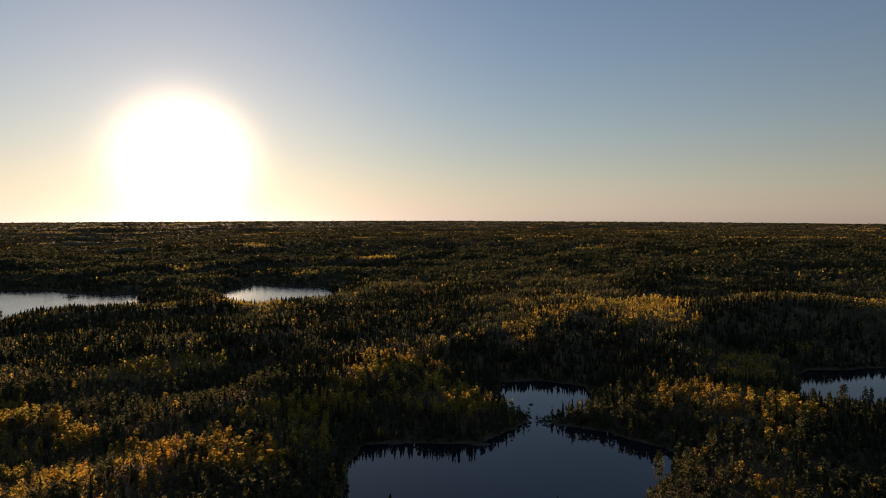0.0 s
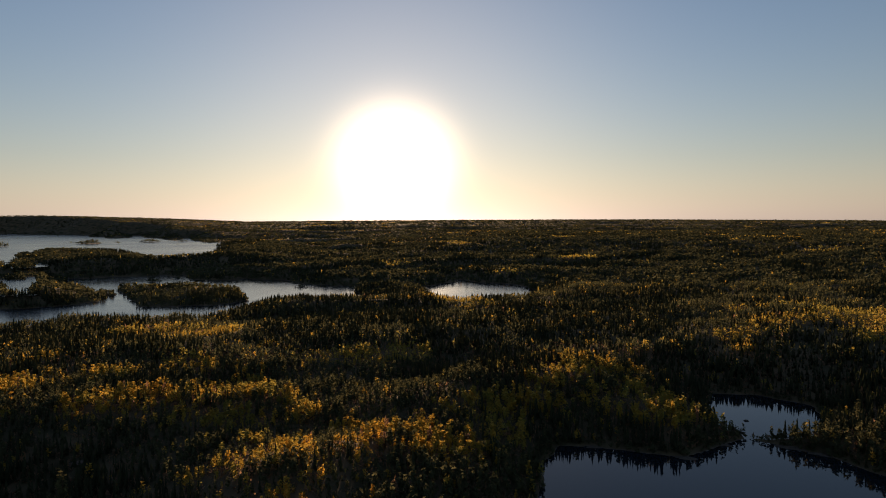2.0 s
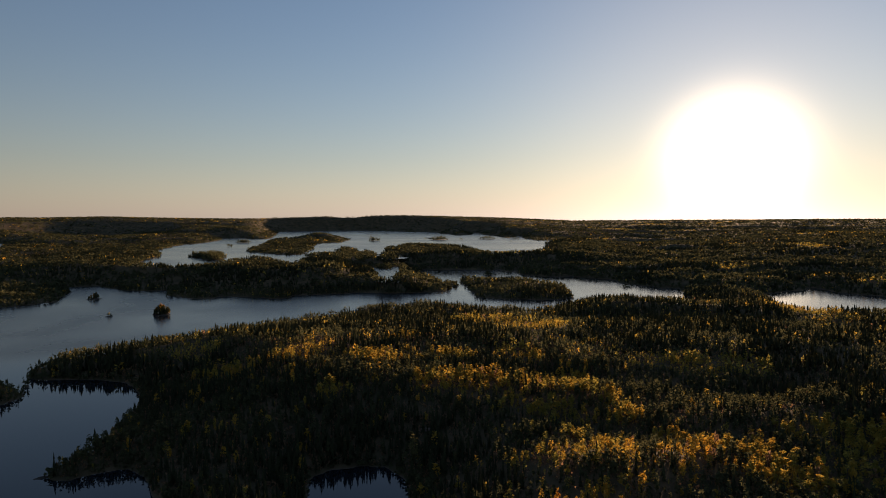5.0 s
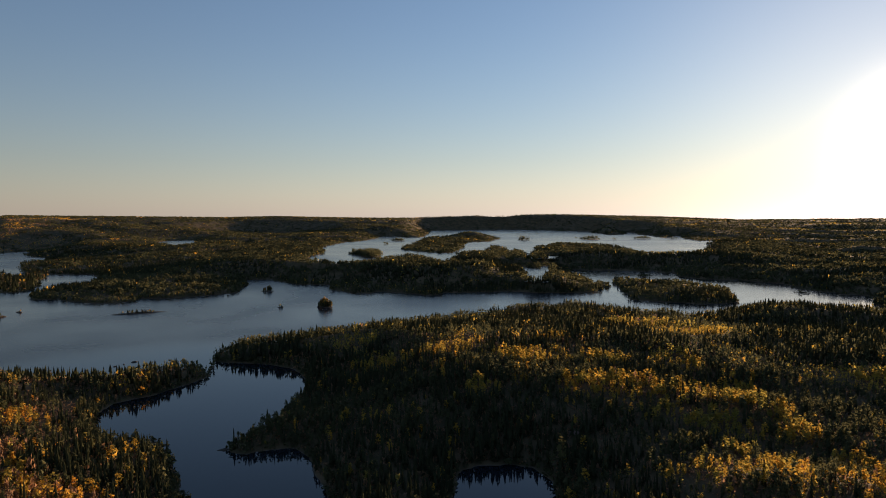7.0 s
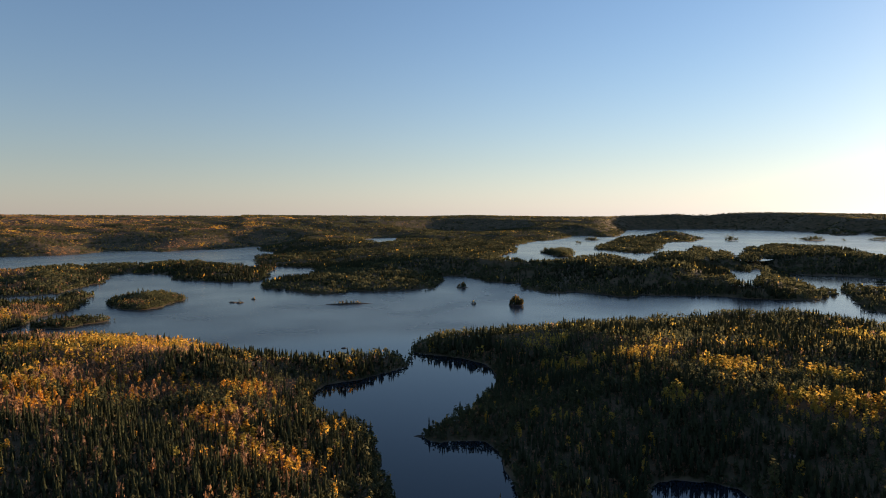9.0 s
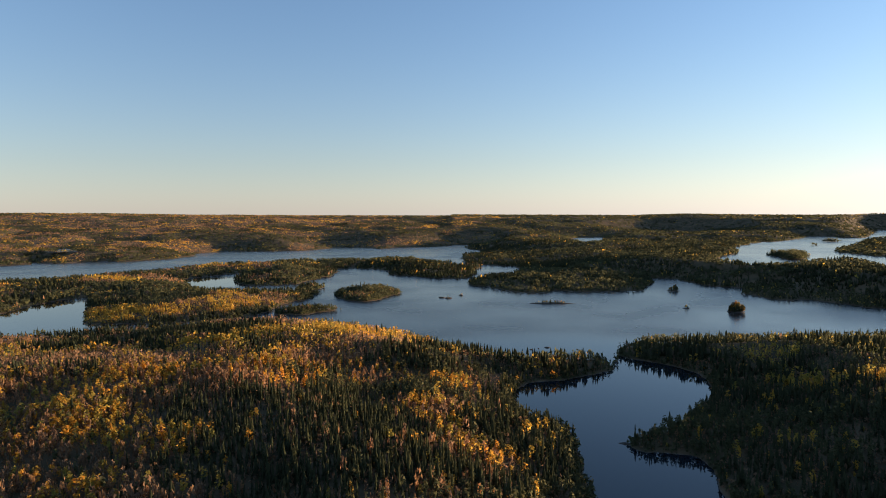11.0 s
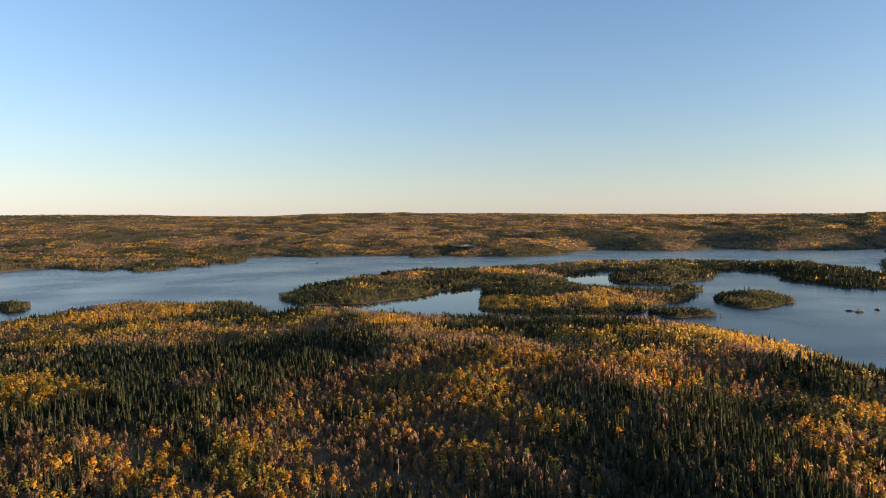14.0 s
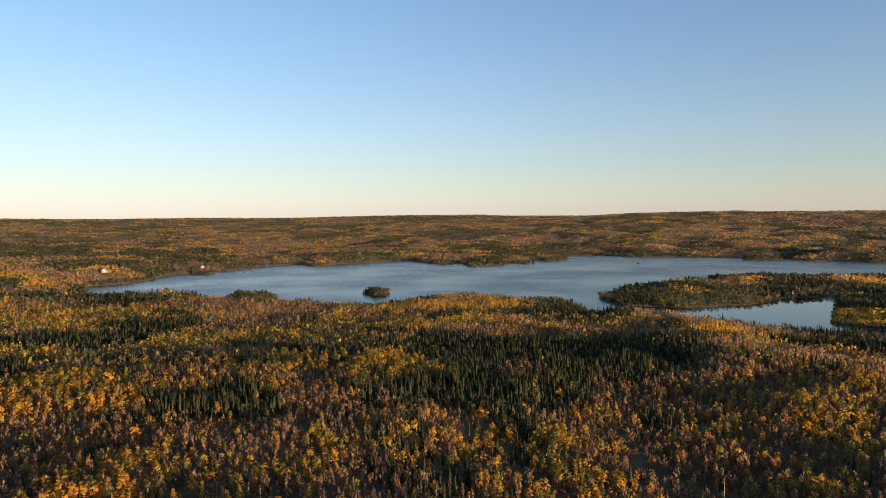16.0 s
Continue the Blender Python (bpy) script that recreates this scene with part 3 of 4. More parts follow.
sheet("water", [(-4700, -4700), (4700, -4700), (4700, 4700), (-4700, 4700)], 0.0, "calm dark blue lake water reflecting the evening sky", M_WATER)
for poly in FAR_LAKE:
    # small squares that reach a little under the banks
    px, py = np.array(poly, float).T
    cx, cy = np.meshgrid(np.arange(px.min() - 60, px.max() + 60, 25.0), np.arange(py.min() - 60, py.max() + 60, 25.0))
    cx, cy = cx.ravel(), cy.ravel()
    wet = inside_distance(cx, cy, poly) > -24
    cx, cy = cx[wet][:, None], cy[wet][:, None]
    vx, vy = cx + np.array([0, 25.0, 25.0, 0]), cy + np.array([0, 0, 25.0, 25.0])
    far_water = mesh_object("water", np.stack([vx, vy, np.full(vx.shape, FAR_LEVEL)], -1).reshape(-1, 3), np.arange(vx.size).reshape(-1, 4), M_FAR_WATER)
    tagged(far_water, "distant lake water bright with evening sky", "water", kind="structure")
sheet("water", outset(MID_POND, 16), MID_LEVEL, "small still pond bright with evening sky", M_FAR_WATER)


def ground_at(x, y):
    xs, ys = np.array([x], float), np.array([y], float)
    return float(ground_height(xs, ys, shore(xs, ys))[0])


# ---- tree shapes ----
def spruce_crown(tiers, seg, q, girth=0.14):
    """Stacked ragged skirts, height 1."""
    v, f = [], []
    for k in range(tiers):
        z0 = 0.06 + 0.9 * (k / tiers) ** 0.92
        z1 = min(1.0, z0 + 1.25 * 0.9 / tiers + 0.06) if k < tiers - 1 else 1.0
        rad = girth * (1 - z0) ** 0.85 + 0.014
        o = len(v)
        v.append((q.uniform(-0.01, 0.01), q.uniform(-0.01, 0.01), z1))
        turn = q.random() * 6
        for n in range(seg):
            a = turn + (n + q.uniform(-0.3, 0.3)) * 2 * math.pi / seg
            rr = rad * (q.uniform(0.9, 1.35) if n % 2 else q.uniform(0.4, 0.8))
            v.append((rr * math.cos(a), rr * math.sin(a), z0 + (-0.045 if n % 2 else 0.02) + q.uniform(-0.025, 0.025)))
        f += [(o, o + 1 + n, o + 1 + (n + 1) % seg) for n in range(seg)]
    return np.array(v), np.array(f)


def leaf_crown(count, size, width, base, q, flat=0.0, tall=1.0):
    """Many ragged leaf clumps in an uneven crown, height 1."""
    v, f = [], []
    lobes = [(q.normal(0, 0.35) * width, q.normal(0, 0.35) * width, base + (1 - base) * q.uniform(0.35, 0.8)) for _ in range(4)]
    for _ in range(count):
        d = q.normal(size=3)
        d /= np.linalg.norm(d)
        lx, ly, lz = lobes[q.integers(4)]
        rad = q.uniform(0.55, 1.0)
        h = (1 - base) / 2
        c = np.array([lx * 0.7 + d[0] * width * 0.75 * rad, ly * 0.7 + d[1] * width * 0.75 * rad, 0])
        zc = base + h + d[2] * h * rad
        squeeze = 1.0 - 0.45 * max(0, (zc - base) / (1 - base) - 0.5) * 2
        c[:2] *= squeeze
        c[2] = zc
        n = d + q.normal(size=3) * 0.6
        n[2] = n[2] * (1 - flat) + flat * 2
        n /= np.linalg.norm(n)
        t = np.cross(n, q.normal(size=3))
        t /= np.linalg.norm(t)
        u = np.cross(n, t)
        s = size * q.uniform(0.7, 1.35)
        o = len(v)
        for ang in (0, 2.1, 4.2):
            a = ang + q.uniform(-0.4, 0.4)
            v.append(c + (t * math.cos(a) + u * math.sin(a)) * s * q.uniform(0.75, 1.25) * np.array((1, 1, tall)))
        f.append((o, o + 1, o + 2))
    return np.array(v), np.array(f)


def clump(stems, count, size, width, q, tall, base=0.12):
    """Several slender crowns that stand close together, the tallest of height 1."""
    vs, fs, o = [], [], 0
    turn = q.random() * 6.28
    for k in range(stems):
        v, f = leaf_crown(count, size, width, base, q, 0, tall)
        a, reach = turn + k * 6.28 / stems + q.uniform(-0.5, 0.5), q.uniform(0.13, 0.26)
        h = 1.0 if k == 0 else q.uniform(0.6, 0.95)
        vs.append(v * (1, 1, h) + (reach * math.cos(a), reach * math.sin(a), 0))
        fs.append(f + o)
        o += len(v)
    return np.vstack(vs), np.vstack(fs)


def crown_normals(v, f, facets=0.45):
    """Faces turned outwards, and soft normals as of a full crown."""
    f = f.copy()
    a, b, c = v[f[:, 0]], v[f[:, 1]], v[f[:, 2]]
    n = np.cross(b - a, c - a)
    n /= np.linalg.norm(n, axis=1)[:, None] + 1e-9
    out = (a + b + c) / 3 - (0, 0, 0.4)
    flip = (n * out).sum(1) < 0
    f[flip] = f[flip][:, ::-1]
    n[flip] *= -1
    facet = np.zeros(v.shape)
    for k in range(3):
        np.add.at(facet, f[:, k], n)
    facet /= np.linalg.norm(facet, axis=1)[:, None] + 1e-9
    girth = np.hypot(v[:, 0], v[:, 1]).max()
    full = (v - (0, 0, 0.4)) / (girth, girth, 0.55)
    full /= np.linalg.norm(full, axis=1)[:, None] + 1e-9
    soft = full * 0.7 + facet * facets + np.array((0, 0, 0.45 - facets))
    return f, soft / (np.linalg.norm(soft, axis=1)[:, None] + 1e-9)


def with_trunk(vf, rad, top, sides=3):
    v, f = vf
    o = len(v)
    ring = [(rad * math.cos(a), rad * math.sin(a), -0.05) for a in np.arange(sides) * 2 * math.pi / sides] + [(0, 0, top)]
    ft = [(o + n, o + (n + 1) % sides, o + sides) for n in range(sides)]
    return np.vstack([v, ring]), np.vstack([f, ft])


LEVELS = {
    "spruce": [lambda q: spruce_crown(5, 5, q, 0.118), lambda q: spruce_crown(2, 3, q, 0.17), lambda q: spruce_crown(1, 4, q, 0.18), lambda q: spruce_crown(1, 3, q, 0.2)],
    "pine": [lambda q: leaf_crown(24, 0.078, 0.13, 0.12, q, 0.2, 1.2), lambda q: clump(2, 6, 0.08, 0.075, q, 1.8), lambda q: leaf_crown(4, 0.24, 0.16, 0.15, q, 0.2, 1.2), lambda q: leaf_crown(3, 0.36, 0.22, 0.1, q, 0.2)],
    "gold": [lambda q: leaf_crown(36, 0.07, 0.18, 0.16, q, 0, 1.05), lambda q: clump(3, 5, 0.088, 0.085, q, 1.5), lambda q: clump(2, 2, 0.17, 0.08, q, 1.5), lambda q: clump(3, 1, 0.22, 0.05, q, 1.3)],
    "tan": [lambda q: with_trunk(leaf_crown(25, 0.052, 0.15, 0.08, q, 0, 2.6), 0.011, 0.94), lambda q: clump(3, 5, 0.072, 0.07, q, 2.1), lambda q: clump(2, 2, 0.15, 0.07, q, 1.8), lambda q: clump(3, 1, 0.2, 0.05, q, 1.5)],
}
HEIGHT = {"spruce": (3.6, 9.8), "pine": (3.2, 8.4), "gold": (2.4, 8.6), "tan": (2.6, 8.2)}
MATS = {"spruce": M_SPRUCE, "pine": M_PINE, "gold": M_GOLD, "tan": M_TAN}
KINDS = ["spruce", "pine", "gold", "tan"]
SPREAD = {"spruce": 1.0, "pine": 1.05, "gold": 1.1, "tan": 1.1}


def scatter(r0, r1, area, seed, least=0.35):
    """Points over the ring from r0 to r1, one to that many square metres, on land."""
    q = np.random.default_rng(seed)
    span = radians(AZ1 - AZ0 - 10)
    n = int(span * (r1 * r1 - r0 * r0) / 2 / area)
    r = np.sqrt(q.uniform(r0 * r0, r1 * r1, n))
    a = radians(AZ0 + 5) + q.random(n) * span
    x, y = -np.sin(a) * r, np.cos(a) * r
    s = shore(x, y)
    keep = s > least
    x, y, s = x[keep], y[keep], s[keep]
    return x, y, s, ground_height(x, y, s)


def patches(x, y, places):
    """How much of a stand lies at each point, 0 to 1."""
    w = np.zeros(x.shape)
    ragged = 0.7 + 0.6 * value_noise(x, y, 20)
    for px, py, pr in places:
        near = np.flatnonzero((np.abs(x - px) < 1.6 * pr) & (np.abs(y - py) < 1.6 * pr))
        d = np.hypot(x[near] - px, y[near] - py) / (pr * ragged[near])
        w[near] = np.maximum(w[near], 1 - smooth(0.75, 1.15, d))
    return w


def species(x, y, s, q):
    az = np.degrees(np.arctan2(-x, y))
    az = np.where(az < -100, az + 360, az)
    r = np.hypot(x, y)
    west = smooth(80, 105, az)
    mid, distant = smooth(380, 600, r), smooth(700, 1300, r)
    sp, go, ta = patches(x, y, SPRUCE_AND_SHADE_STANDS), patches(x, y, GOLD_STANDS), patches(x, y, TAN_STANDS)
    near_mix = value_noise(x, y, 70) * 0.4 + value_noise(x + 500, y, 28) * 0.35 + value_noise(x, y + 250, 11) * 0.25
    far_mix = value_noise(x + 40, y, 300) * 0.25 + value_noise(x, y + 90, 120) * 0.4 + value_noise(x + 700, y, 48) * 0.35
    coarse = np.maximum(distant, (1 - west) * smooth(420, 700, r))
    mix = near_mix * (1 - coarse) + far_mix * coarse
    # dark valleys, leafy crests
    mix = mix + 0.45 * (0.48 - ridge(x, y)) * (1 - 0.5 * distant)
    mix = mix + (0.17 + 0.06 * mid) * (1 - west) + 0.13 * smooth(560, 700, r) * (1 - smooth(1500, 2100, r)) * smooth(18, 30, az) * (1 - smooth(150, 165, az)) - 0.03 * distant * west
    leafy = np.maximum(go, ta)
    mix = mix + 0.22 * (1 - smooth(5, 22, s)) * (1 - 0.6 * leafy) + 0.24 * sp * (1 - 0.5 * leafy) - 0.32 * leafy * (1 - 0.5 * sp) - 0.04 * west * (1 - distant)
    conifer = 0.05 + 0.04 * west * (1 - distant) + (0.9 - 0.04 * west) * smooth(0.37 + 0.04 * mid + 0.04 * distant, 0.62 - 0.06 * mid - 0.04 * distant, mix)
    warm = value_noise(x, y + 777, 62) * 0.6 + 0.4 * value_noise(x + 99, y, 22)
    tan_share = 0.06 + west * (0.22 + 0.63 * smooth(0.38 + 0.05 * mid, 0.58 - 0.05 * mid, warm)) + 0.05 * smooth(1300, 2200, r)
    tan_share = np.clip(tan_share + 0.45 * ta - (0.5 - 0.2 * west) * go, 0.04, 0.93)
    spruce_share = np.clip(smooth(0.35, 0.65, value_noise(x + 300, y + 300, 60)) * 0.55 + 0.1 + sp, 0, 0.95)
    u, v = q.random(len(x)), q.random(len(x))
    grove = np.clip((value_noise(x + 31, y, 60) * 0.6 + value_noise(x, y + 17, 24) * 0.4 - 0.2) / 0.6, 0, 1)
    v = v * (1 - 0.75 * distant) + grove * 0.75 * distant
    return np.where(u < conifer, np.where(v < spruce_share, 0, 1), np.where(v < tan_share, 3, 2))


def plant(name, kind, level, x, y, z, s, q, wide=1.0, tall=1.0):
    """One mesh of many trees of a kind."""
    variants = [LEVELS[kind][level](np.random.default_rng(100 * level + k)) for k in range(10)]
    pick = q.integers(0, len(variants), len(x))
    lo, hi = HEIGHT[kind]
    vs, fs, ts, ns, o = [], [], [], [], 0
    for k, (tv, tf) in enumerate(variants):
        tf, tn = crown_normals(tv, tf, (0.45, 0.45, 0.3, 0.15)[level])
        m = pick == k
        n = int(m.sum())
        if not n:
            continue
        h = (lo + (hi - lo) * q.random(n) ** 1.1) * tall * (0.9 + 0.1 * smooth(2, 9, s[m])) * (0.68 + 0.62 * value_noise(x[m], y[m] + 40, 24))
        a = q.random(n) * 6.283
        w = h * q.uniform(0.8, 1.2, n) * wide * SPREAD[kind]
        ca, sa = np.cos(a)[:, None], np.sin(a)[:, None]
        px = (tv[:, 0] * ca - tv[:, 1] * sa) * w[:, None] + x[m][:, None]
        py = (tv[:, 0] * sa + tv[:, 1] * ca) * w[:, None] + y[m][:, None]
        pz = tv[:, 2] * h[:, None] + z[m][:, None]
        vs.append(np.stack([px, py, pz], -1).reshape(-1, 3))
        ns.append(np.stack([tn[:, 0] * ca - tn[:, 1] * sa, tn[:, 0] * sa + tn[:, 1] * ca, np.broadcast_to(tn[:, 2], px.shape)], -1).reshape(-1, 3))
        fs.append((tf[None] + (np.arange(n) * len(tv))[:, None, None] + o).reshape(-1, 3))
        # Redder leaves westward; also paints crowns lighter away from the sun, far ones most.
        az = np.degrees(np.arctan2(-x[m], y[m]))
        ripe_and_lit = smooth(55, 95, np.where(az < -100, az + 360, az))
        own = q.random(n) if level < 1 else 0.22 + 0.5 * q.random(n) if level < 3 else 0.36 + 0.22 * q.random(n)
        own = own + (0.16 * ripe_and_lit - 0.06) * smooth(600, 1600, np.hypot(x[m], y[m]))
        ts.append(np.repeat(own * (0.48 + 0.52 * ripe_and_lit), len(tv)))
        o += n * len(tv)
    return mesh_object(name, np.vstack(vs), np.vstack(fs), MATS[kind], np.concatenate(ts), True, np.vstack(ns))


NAMES = {"spruce": ("spruce_forest", "dark green narrow spruces in a dense boreal stand"),
         "pine": ("pine_forest", "green ragged pines among autumn woods"),
         "gold": ("aspen_forest", "golden yellow autumn aspens lit by low sun"),
         "tan": ("birch_forest", "half-bare tan and rust birches in autumn")}
# ring from, to, square metres a tree, detail, width, height
# The innermost ring is never in view, planted for the shadow it casts.
RANGES = [(4, 172, 30, 2, 1.0, 1.0), (172, 420, 6.4, 0, 1.04, 1.0), (420, 950, 9.6, 1, 1.12, 1.0), (950, 1500, 24, 2, 1.3, 1.0), (1500, 2400, 46, 3, 1.4, 0.95), (2400, 3500, 90, 3, 1.8, 0.9), (3500, 4850, 230, 3, 3.0, 0.85)]
SINGLE = {}  # the nearest trees of each kind, each a thing of its own
for zone, (r0, r1, area, lod, wide, tall) in enumerate(RANGES):
    q = np.random.default_rng(50 + zone)
    x, y, s, z = scatter(r0, r1, area, 10 + zone)
    bare = patches(x, y, [(ox, oy, 0.55 * orad) for ox, oy, orad in OUTCROPS] + CLEARINGS) > 0.3
    bare |= (value_noise(x + 77, y, 14) < 0.17) & (s > 10) & (q.random(len(x)) < 0.7)
    x, y, s, z = x[~bare], y[~bare], s[~bare], z[~bare]
    kind_at = species(x, y, s, q)
    for k, kind in enumerate(KINDS):
        m = np.flatnonzero(kind_at == k)
        if lod == 0:
            r = np.hypot(x[m], y[m])
            order = m[np.argsort(np.where(r < 188, 1e6, r))]
            SINGLE[kind] = [(float(x[n]), float(y[n]), float(z[n])) for n in order[:280]]
            m = order[280:]
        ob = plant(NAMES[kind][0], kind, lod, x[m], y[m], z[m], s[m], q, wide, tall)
        tagged(ob, NAMES[kind][1], "forest", kind="stuff")

# low alders and young pines along the shores and over the small islands
q = np.random.default_rng(91)
x, y, s, z = scatter(175, 1250, 3.4, 92, -0.7)
m = s < np.where(np.hypot(x, y) < 600, 4.5, 6.5)
m &= q.random(len(x)) < np.where(np.hypot(x, y) < 600, 1.0, 0.4)
x, y, s, z = x[m], y[m], s[m], np.maximum(z[m], 0.0)
ob = plant("shore_shrubs", "pine", 2, x, y, z, s, q, 1.5, 0.42)
tagged(ob, "low green alder and pine shrubs along lake shores", "shrubs", kind="stuff")

# low brown undergrowth between the near trees
q = np.random.default_rng(93)
x, y, s, z = scatter(175, 480, 8.0, 94)
tagged(plant("undergrowth", "tan", 3, x, y, z, s, q, 1.1, 0.5), "low rust and brown brush on the forest floor", "undergrowth", kind="stuff")

# dark trees on the far islands
q = np.random.default_rng(95)
pts = []
for ix, iy, ir in ISLETS:
    d = math.hypot(ix, iy)
    n = max(8, int(ir * ir * 0.35))
    k, a = np.sqrt(q.random(n)) * 0.92, q.random(n) * 6.283
    u, v = ir * k * np.cos(a), 1.5 * ir * k * np.sin(a)
    pts.append(np.stack([ix + u * ix / d + v * iy / d, iy + u * iy / d - v * ix / d], 1))
for _, name, poly in PLAN:
    if name in ("wooded_island", "far_island"):
        px, py = np.array(poly, float).T
        n = int((np.ptp(px) + 4) * (np.ptp(py) + 4) * 0.16)
        u, v = q.uniform(px.min(), px.max(), n), q.uniform(py.min(), py.max(), n)
        keep = inside_distance(u, v, poly) > 0.5
        pts.append(np.stack([u[keep], v[keep]], 1))
x, y = np.vstack(pts).T
s = shore(x, y)
x, y, s = x[s > 0.3], y[s > 0.3], s[s > 0.3]
z = ground_height(x, y, s)
far_off = np.hypot(x, y) > 1250
for ring, tall, label in ((far_off & (s < 5), 0.9, "low dark pines round the islands of the far lake"), (far_off & (s >= 5) & (q.random(len(x)) < 0.6), 1.75, "tall dark pines on the islands of the far lake")):
    tagged(plant("island_pines", "pine", 1, x[ring], y[ring], z[ring], s[ring], q, 0.9, tall), label, "forest", kind="stuff")
x, y, z, s = x[~far_off], y[~far_off], z[~far_off], s[~far_off]
tagged(plant("island_pines", "pine", 1, x, y, z, s, q, 1.4, 0.85), "dark pines crowding the small lake islands", "forest", kind="stuff")


# ---- rock, bark and timber ----
def granite(name, dark, light):
    m, tree, b = material(name, 0.95, 0.08)
    n1, n2 = noise_node(tree, 0.7, 6.0), noise_node(tree, 9.0, 4.0)
    v = math_node(tree, "ADD", math_node(tree, "MULTIPLY", n1, 0.7), math_node(tree, "MULTIPLY", n2, 0.3))
    tree.links.new(ramp(tree, v, [(0.3, dark), (0.5, light), (0.62, tuple(0.7 * c for c in light)), (0.75, (0.05, 0.05, 0.035))]), b.inputs["Base Color"])
    bump = tree.nodes.new("ShaderNodeBump")
    bump.inputs["Distance"].default_value = 0.2
    tree.links.new(v, bump.inputs["Height"])
    tree.links.new(bump.outputs[0], b.inputs["Normal"])
    return m


def plain(name, colour, rough=0.8, grain=4.0):
    m, tree, b = material(name, rough, 0.3)
    tree.links.new(ramp(tree, noise_node(tree, grain, 4.0), [(0.3, tuple(0.65 * c for c in colour)), (0.7, colour)]), b.inputs["Base Color"])
    return m


M_ROCK = granite("pink_granite", (0.1, 0.075, 0.06), (0.22, 0.16, 0.125))
M_WET = granite("dark_shore_rock", (0.035, 0.03, 0.026), (0.1, 0.078, 0.062))
M_BARK = {"spruce": plain("spruce_bark", (0.09, 0.065, 0.05)), "pine": plain("pine_bark", (0.16, 0.085, 0.05)), "gold": plain("aspen_bark", (0.34, 0.32, 0.25)), "tan": plain("birch_bark", (0.42, 0.38, 0.33))}
M_DEAD = plain("bleached_wood", (0.27, 0.23, 0.19), 0.9, 3.0)


def part(name, verts, faces, mat, parent, label="", tone=None, smooth_shade=False, normals=None):
    ob = mesh_object(name, verts, faces, mat, tone, smooth_shade, normals)
    ob.parent = parent
    if label:
        tagged(ob, label)
    return ob


def limb_shape(base, tip, r0, r1, sides=4):
    """A tapered stick from base to tip."""
    a, t = Vector(base), Vector(tip)
    d = (t - a).normalized()
    u = d.orthogonal().normalized()
    w = d.cross(u)
    v = [p + (u * math.cos(k * 2 * math.pi / sides) + w * math.sin(k * 2 * math.pi / sides)) * r for p, r in ((a, r0), (t, r1)) for k in range(sides)]
    f = [(k, (k + 1) % sides, sides + (k + 1) % sides, sides + k) for k in range(sides)]
    return np.array([tuple(p) for p in v]), f


def joined(shapes):
    vs, fs, o = [], [], 0
    for v, f in shapes:
        vs.append(np.asarray(v, float))
        fs += [tuple(i + o for i in g) for g in f]
        o += len(v)
    return np.vstack(vs), np.array(fs)


def trunk_shape(q, top, rad, limbs, low):
    """Tapered trunk with limbs, for a tree one metre high."""
    bend = (q.uniform(-0.015, 0.015), q.uniform(-0.015, 0.015))
    mid = (bend[0], bend[1], top * 0.55)
    shapes = [limb_shape((0, 0, -0.04), mid, rad, rad * 0.65, 5), limb_shape(mid, (0, 0, top), rad * 0.65, rad * 0.12, 5)]
    for k in range(limbs):
        z = low + (top - low) * (k + 0.5) / limbs * 0.9
        a = k * 2.4 + q.uniform(-0.4, 0.4)
        reach = 0.13 * (1 - 0.5 * z)
        shapes.append(limb_shape((0, 0, z), (reach * math.cos(a), reach * math.sin(a), z + 0.08), rad * 0.28, rad * 0.06, 3))
    return shapes


DETAIL = {
    "spruce": lambda q: spruce_crown(12, 10, q),
    "pine": lambda q: leaf_crown(130, 0.042, 0.135, 0.18, q, 0.4),
    "gold": lambda q: leaf_crown(140, 0.036, 0.15, 0.15, q, 0, 1.3),
    "tan": lambda q: leaf_crown(100, 0.022, 0.12, 0.12, q, 0, 2.6),
}
TREE = {"spruce": ("spruce_tree", "narrow dark green spruce tree with drooping skirts", "spruces on the near slopes"),
        "pine": ("pine_tree", "ragged green pine tree with open crown", "pines on the near slopes"),
        "gold": ("aspen_tree", "golden yellow autumn aspen tree with pale trunk", "aspens on the near slopes"),
        "tan": ("birch_tree", "half-bare rust-brown birch tree with white trunk", "birches on the near slopes")}


def tree_thing(kind, seed, tone):
    q = np.random.default_rng(seed)
    name, label, group = TREE[kind]
    root = tagged(new(name), label, "tree", group)
    v, f = joined(trunk_shape(q, 0.9, 0.014, 0 if kind == "spruce" else 6, 0.3))
    part("trunk", v, f, M_BARK[kind], root)
    cv, cf = DETAIL[kind](q)
    cf, cn = crown_normals(cv, cf)
    part("crown", cv, cf, MATS[kind], root, tone=np.full(len(cv), tone), smooth_shade=True, normals=cn)
    return root


def tree_pose(x, y, z, h, turn, wide=1.0):
    return pose(x, y, z - 0.1, 0, 0, turn) @ Matrix.Diagonal((h * wide, h * wide, h, 1))


MODELS = {}
q = np.random.default_rng(77)
for kind in KINDS:
    lo, hi = HEIGHT[kind]
    models = MODELS[kind] = []
    for n, (x, y, z) in enumerate(SINGLE[kind]):
        m = tree_pose(x, y, z, q.uniform(lo, hi), q.uniform(0, 360), q.uniform(0.85, 1.15))
        if n < 6:
            ob = tree_thing(kind, 400 + n, (n + 0.5) / 6)
            ob.matrix_basis = m
            models.append(ob)
            SINGLE[kind][n] = None
        else:
            twin = copy_thing(models[n % 6], Matrix.Identity(4))
            twin.matrix_basis = m


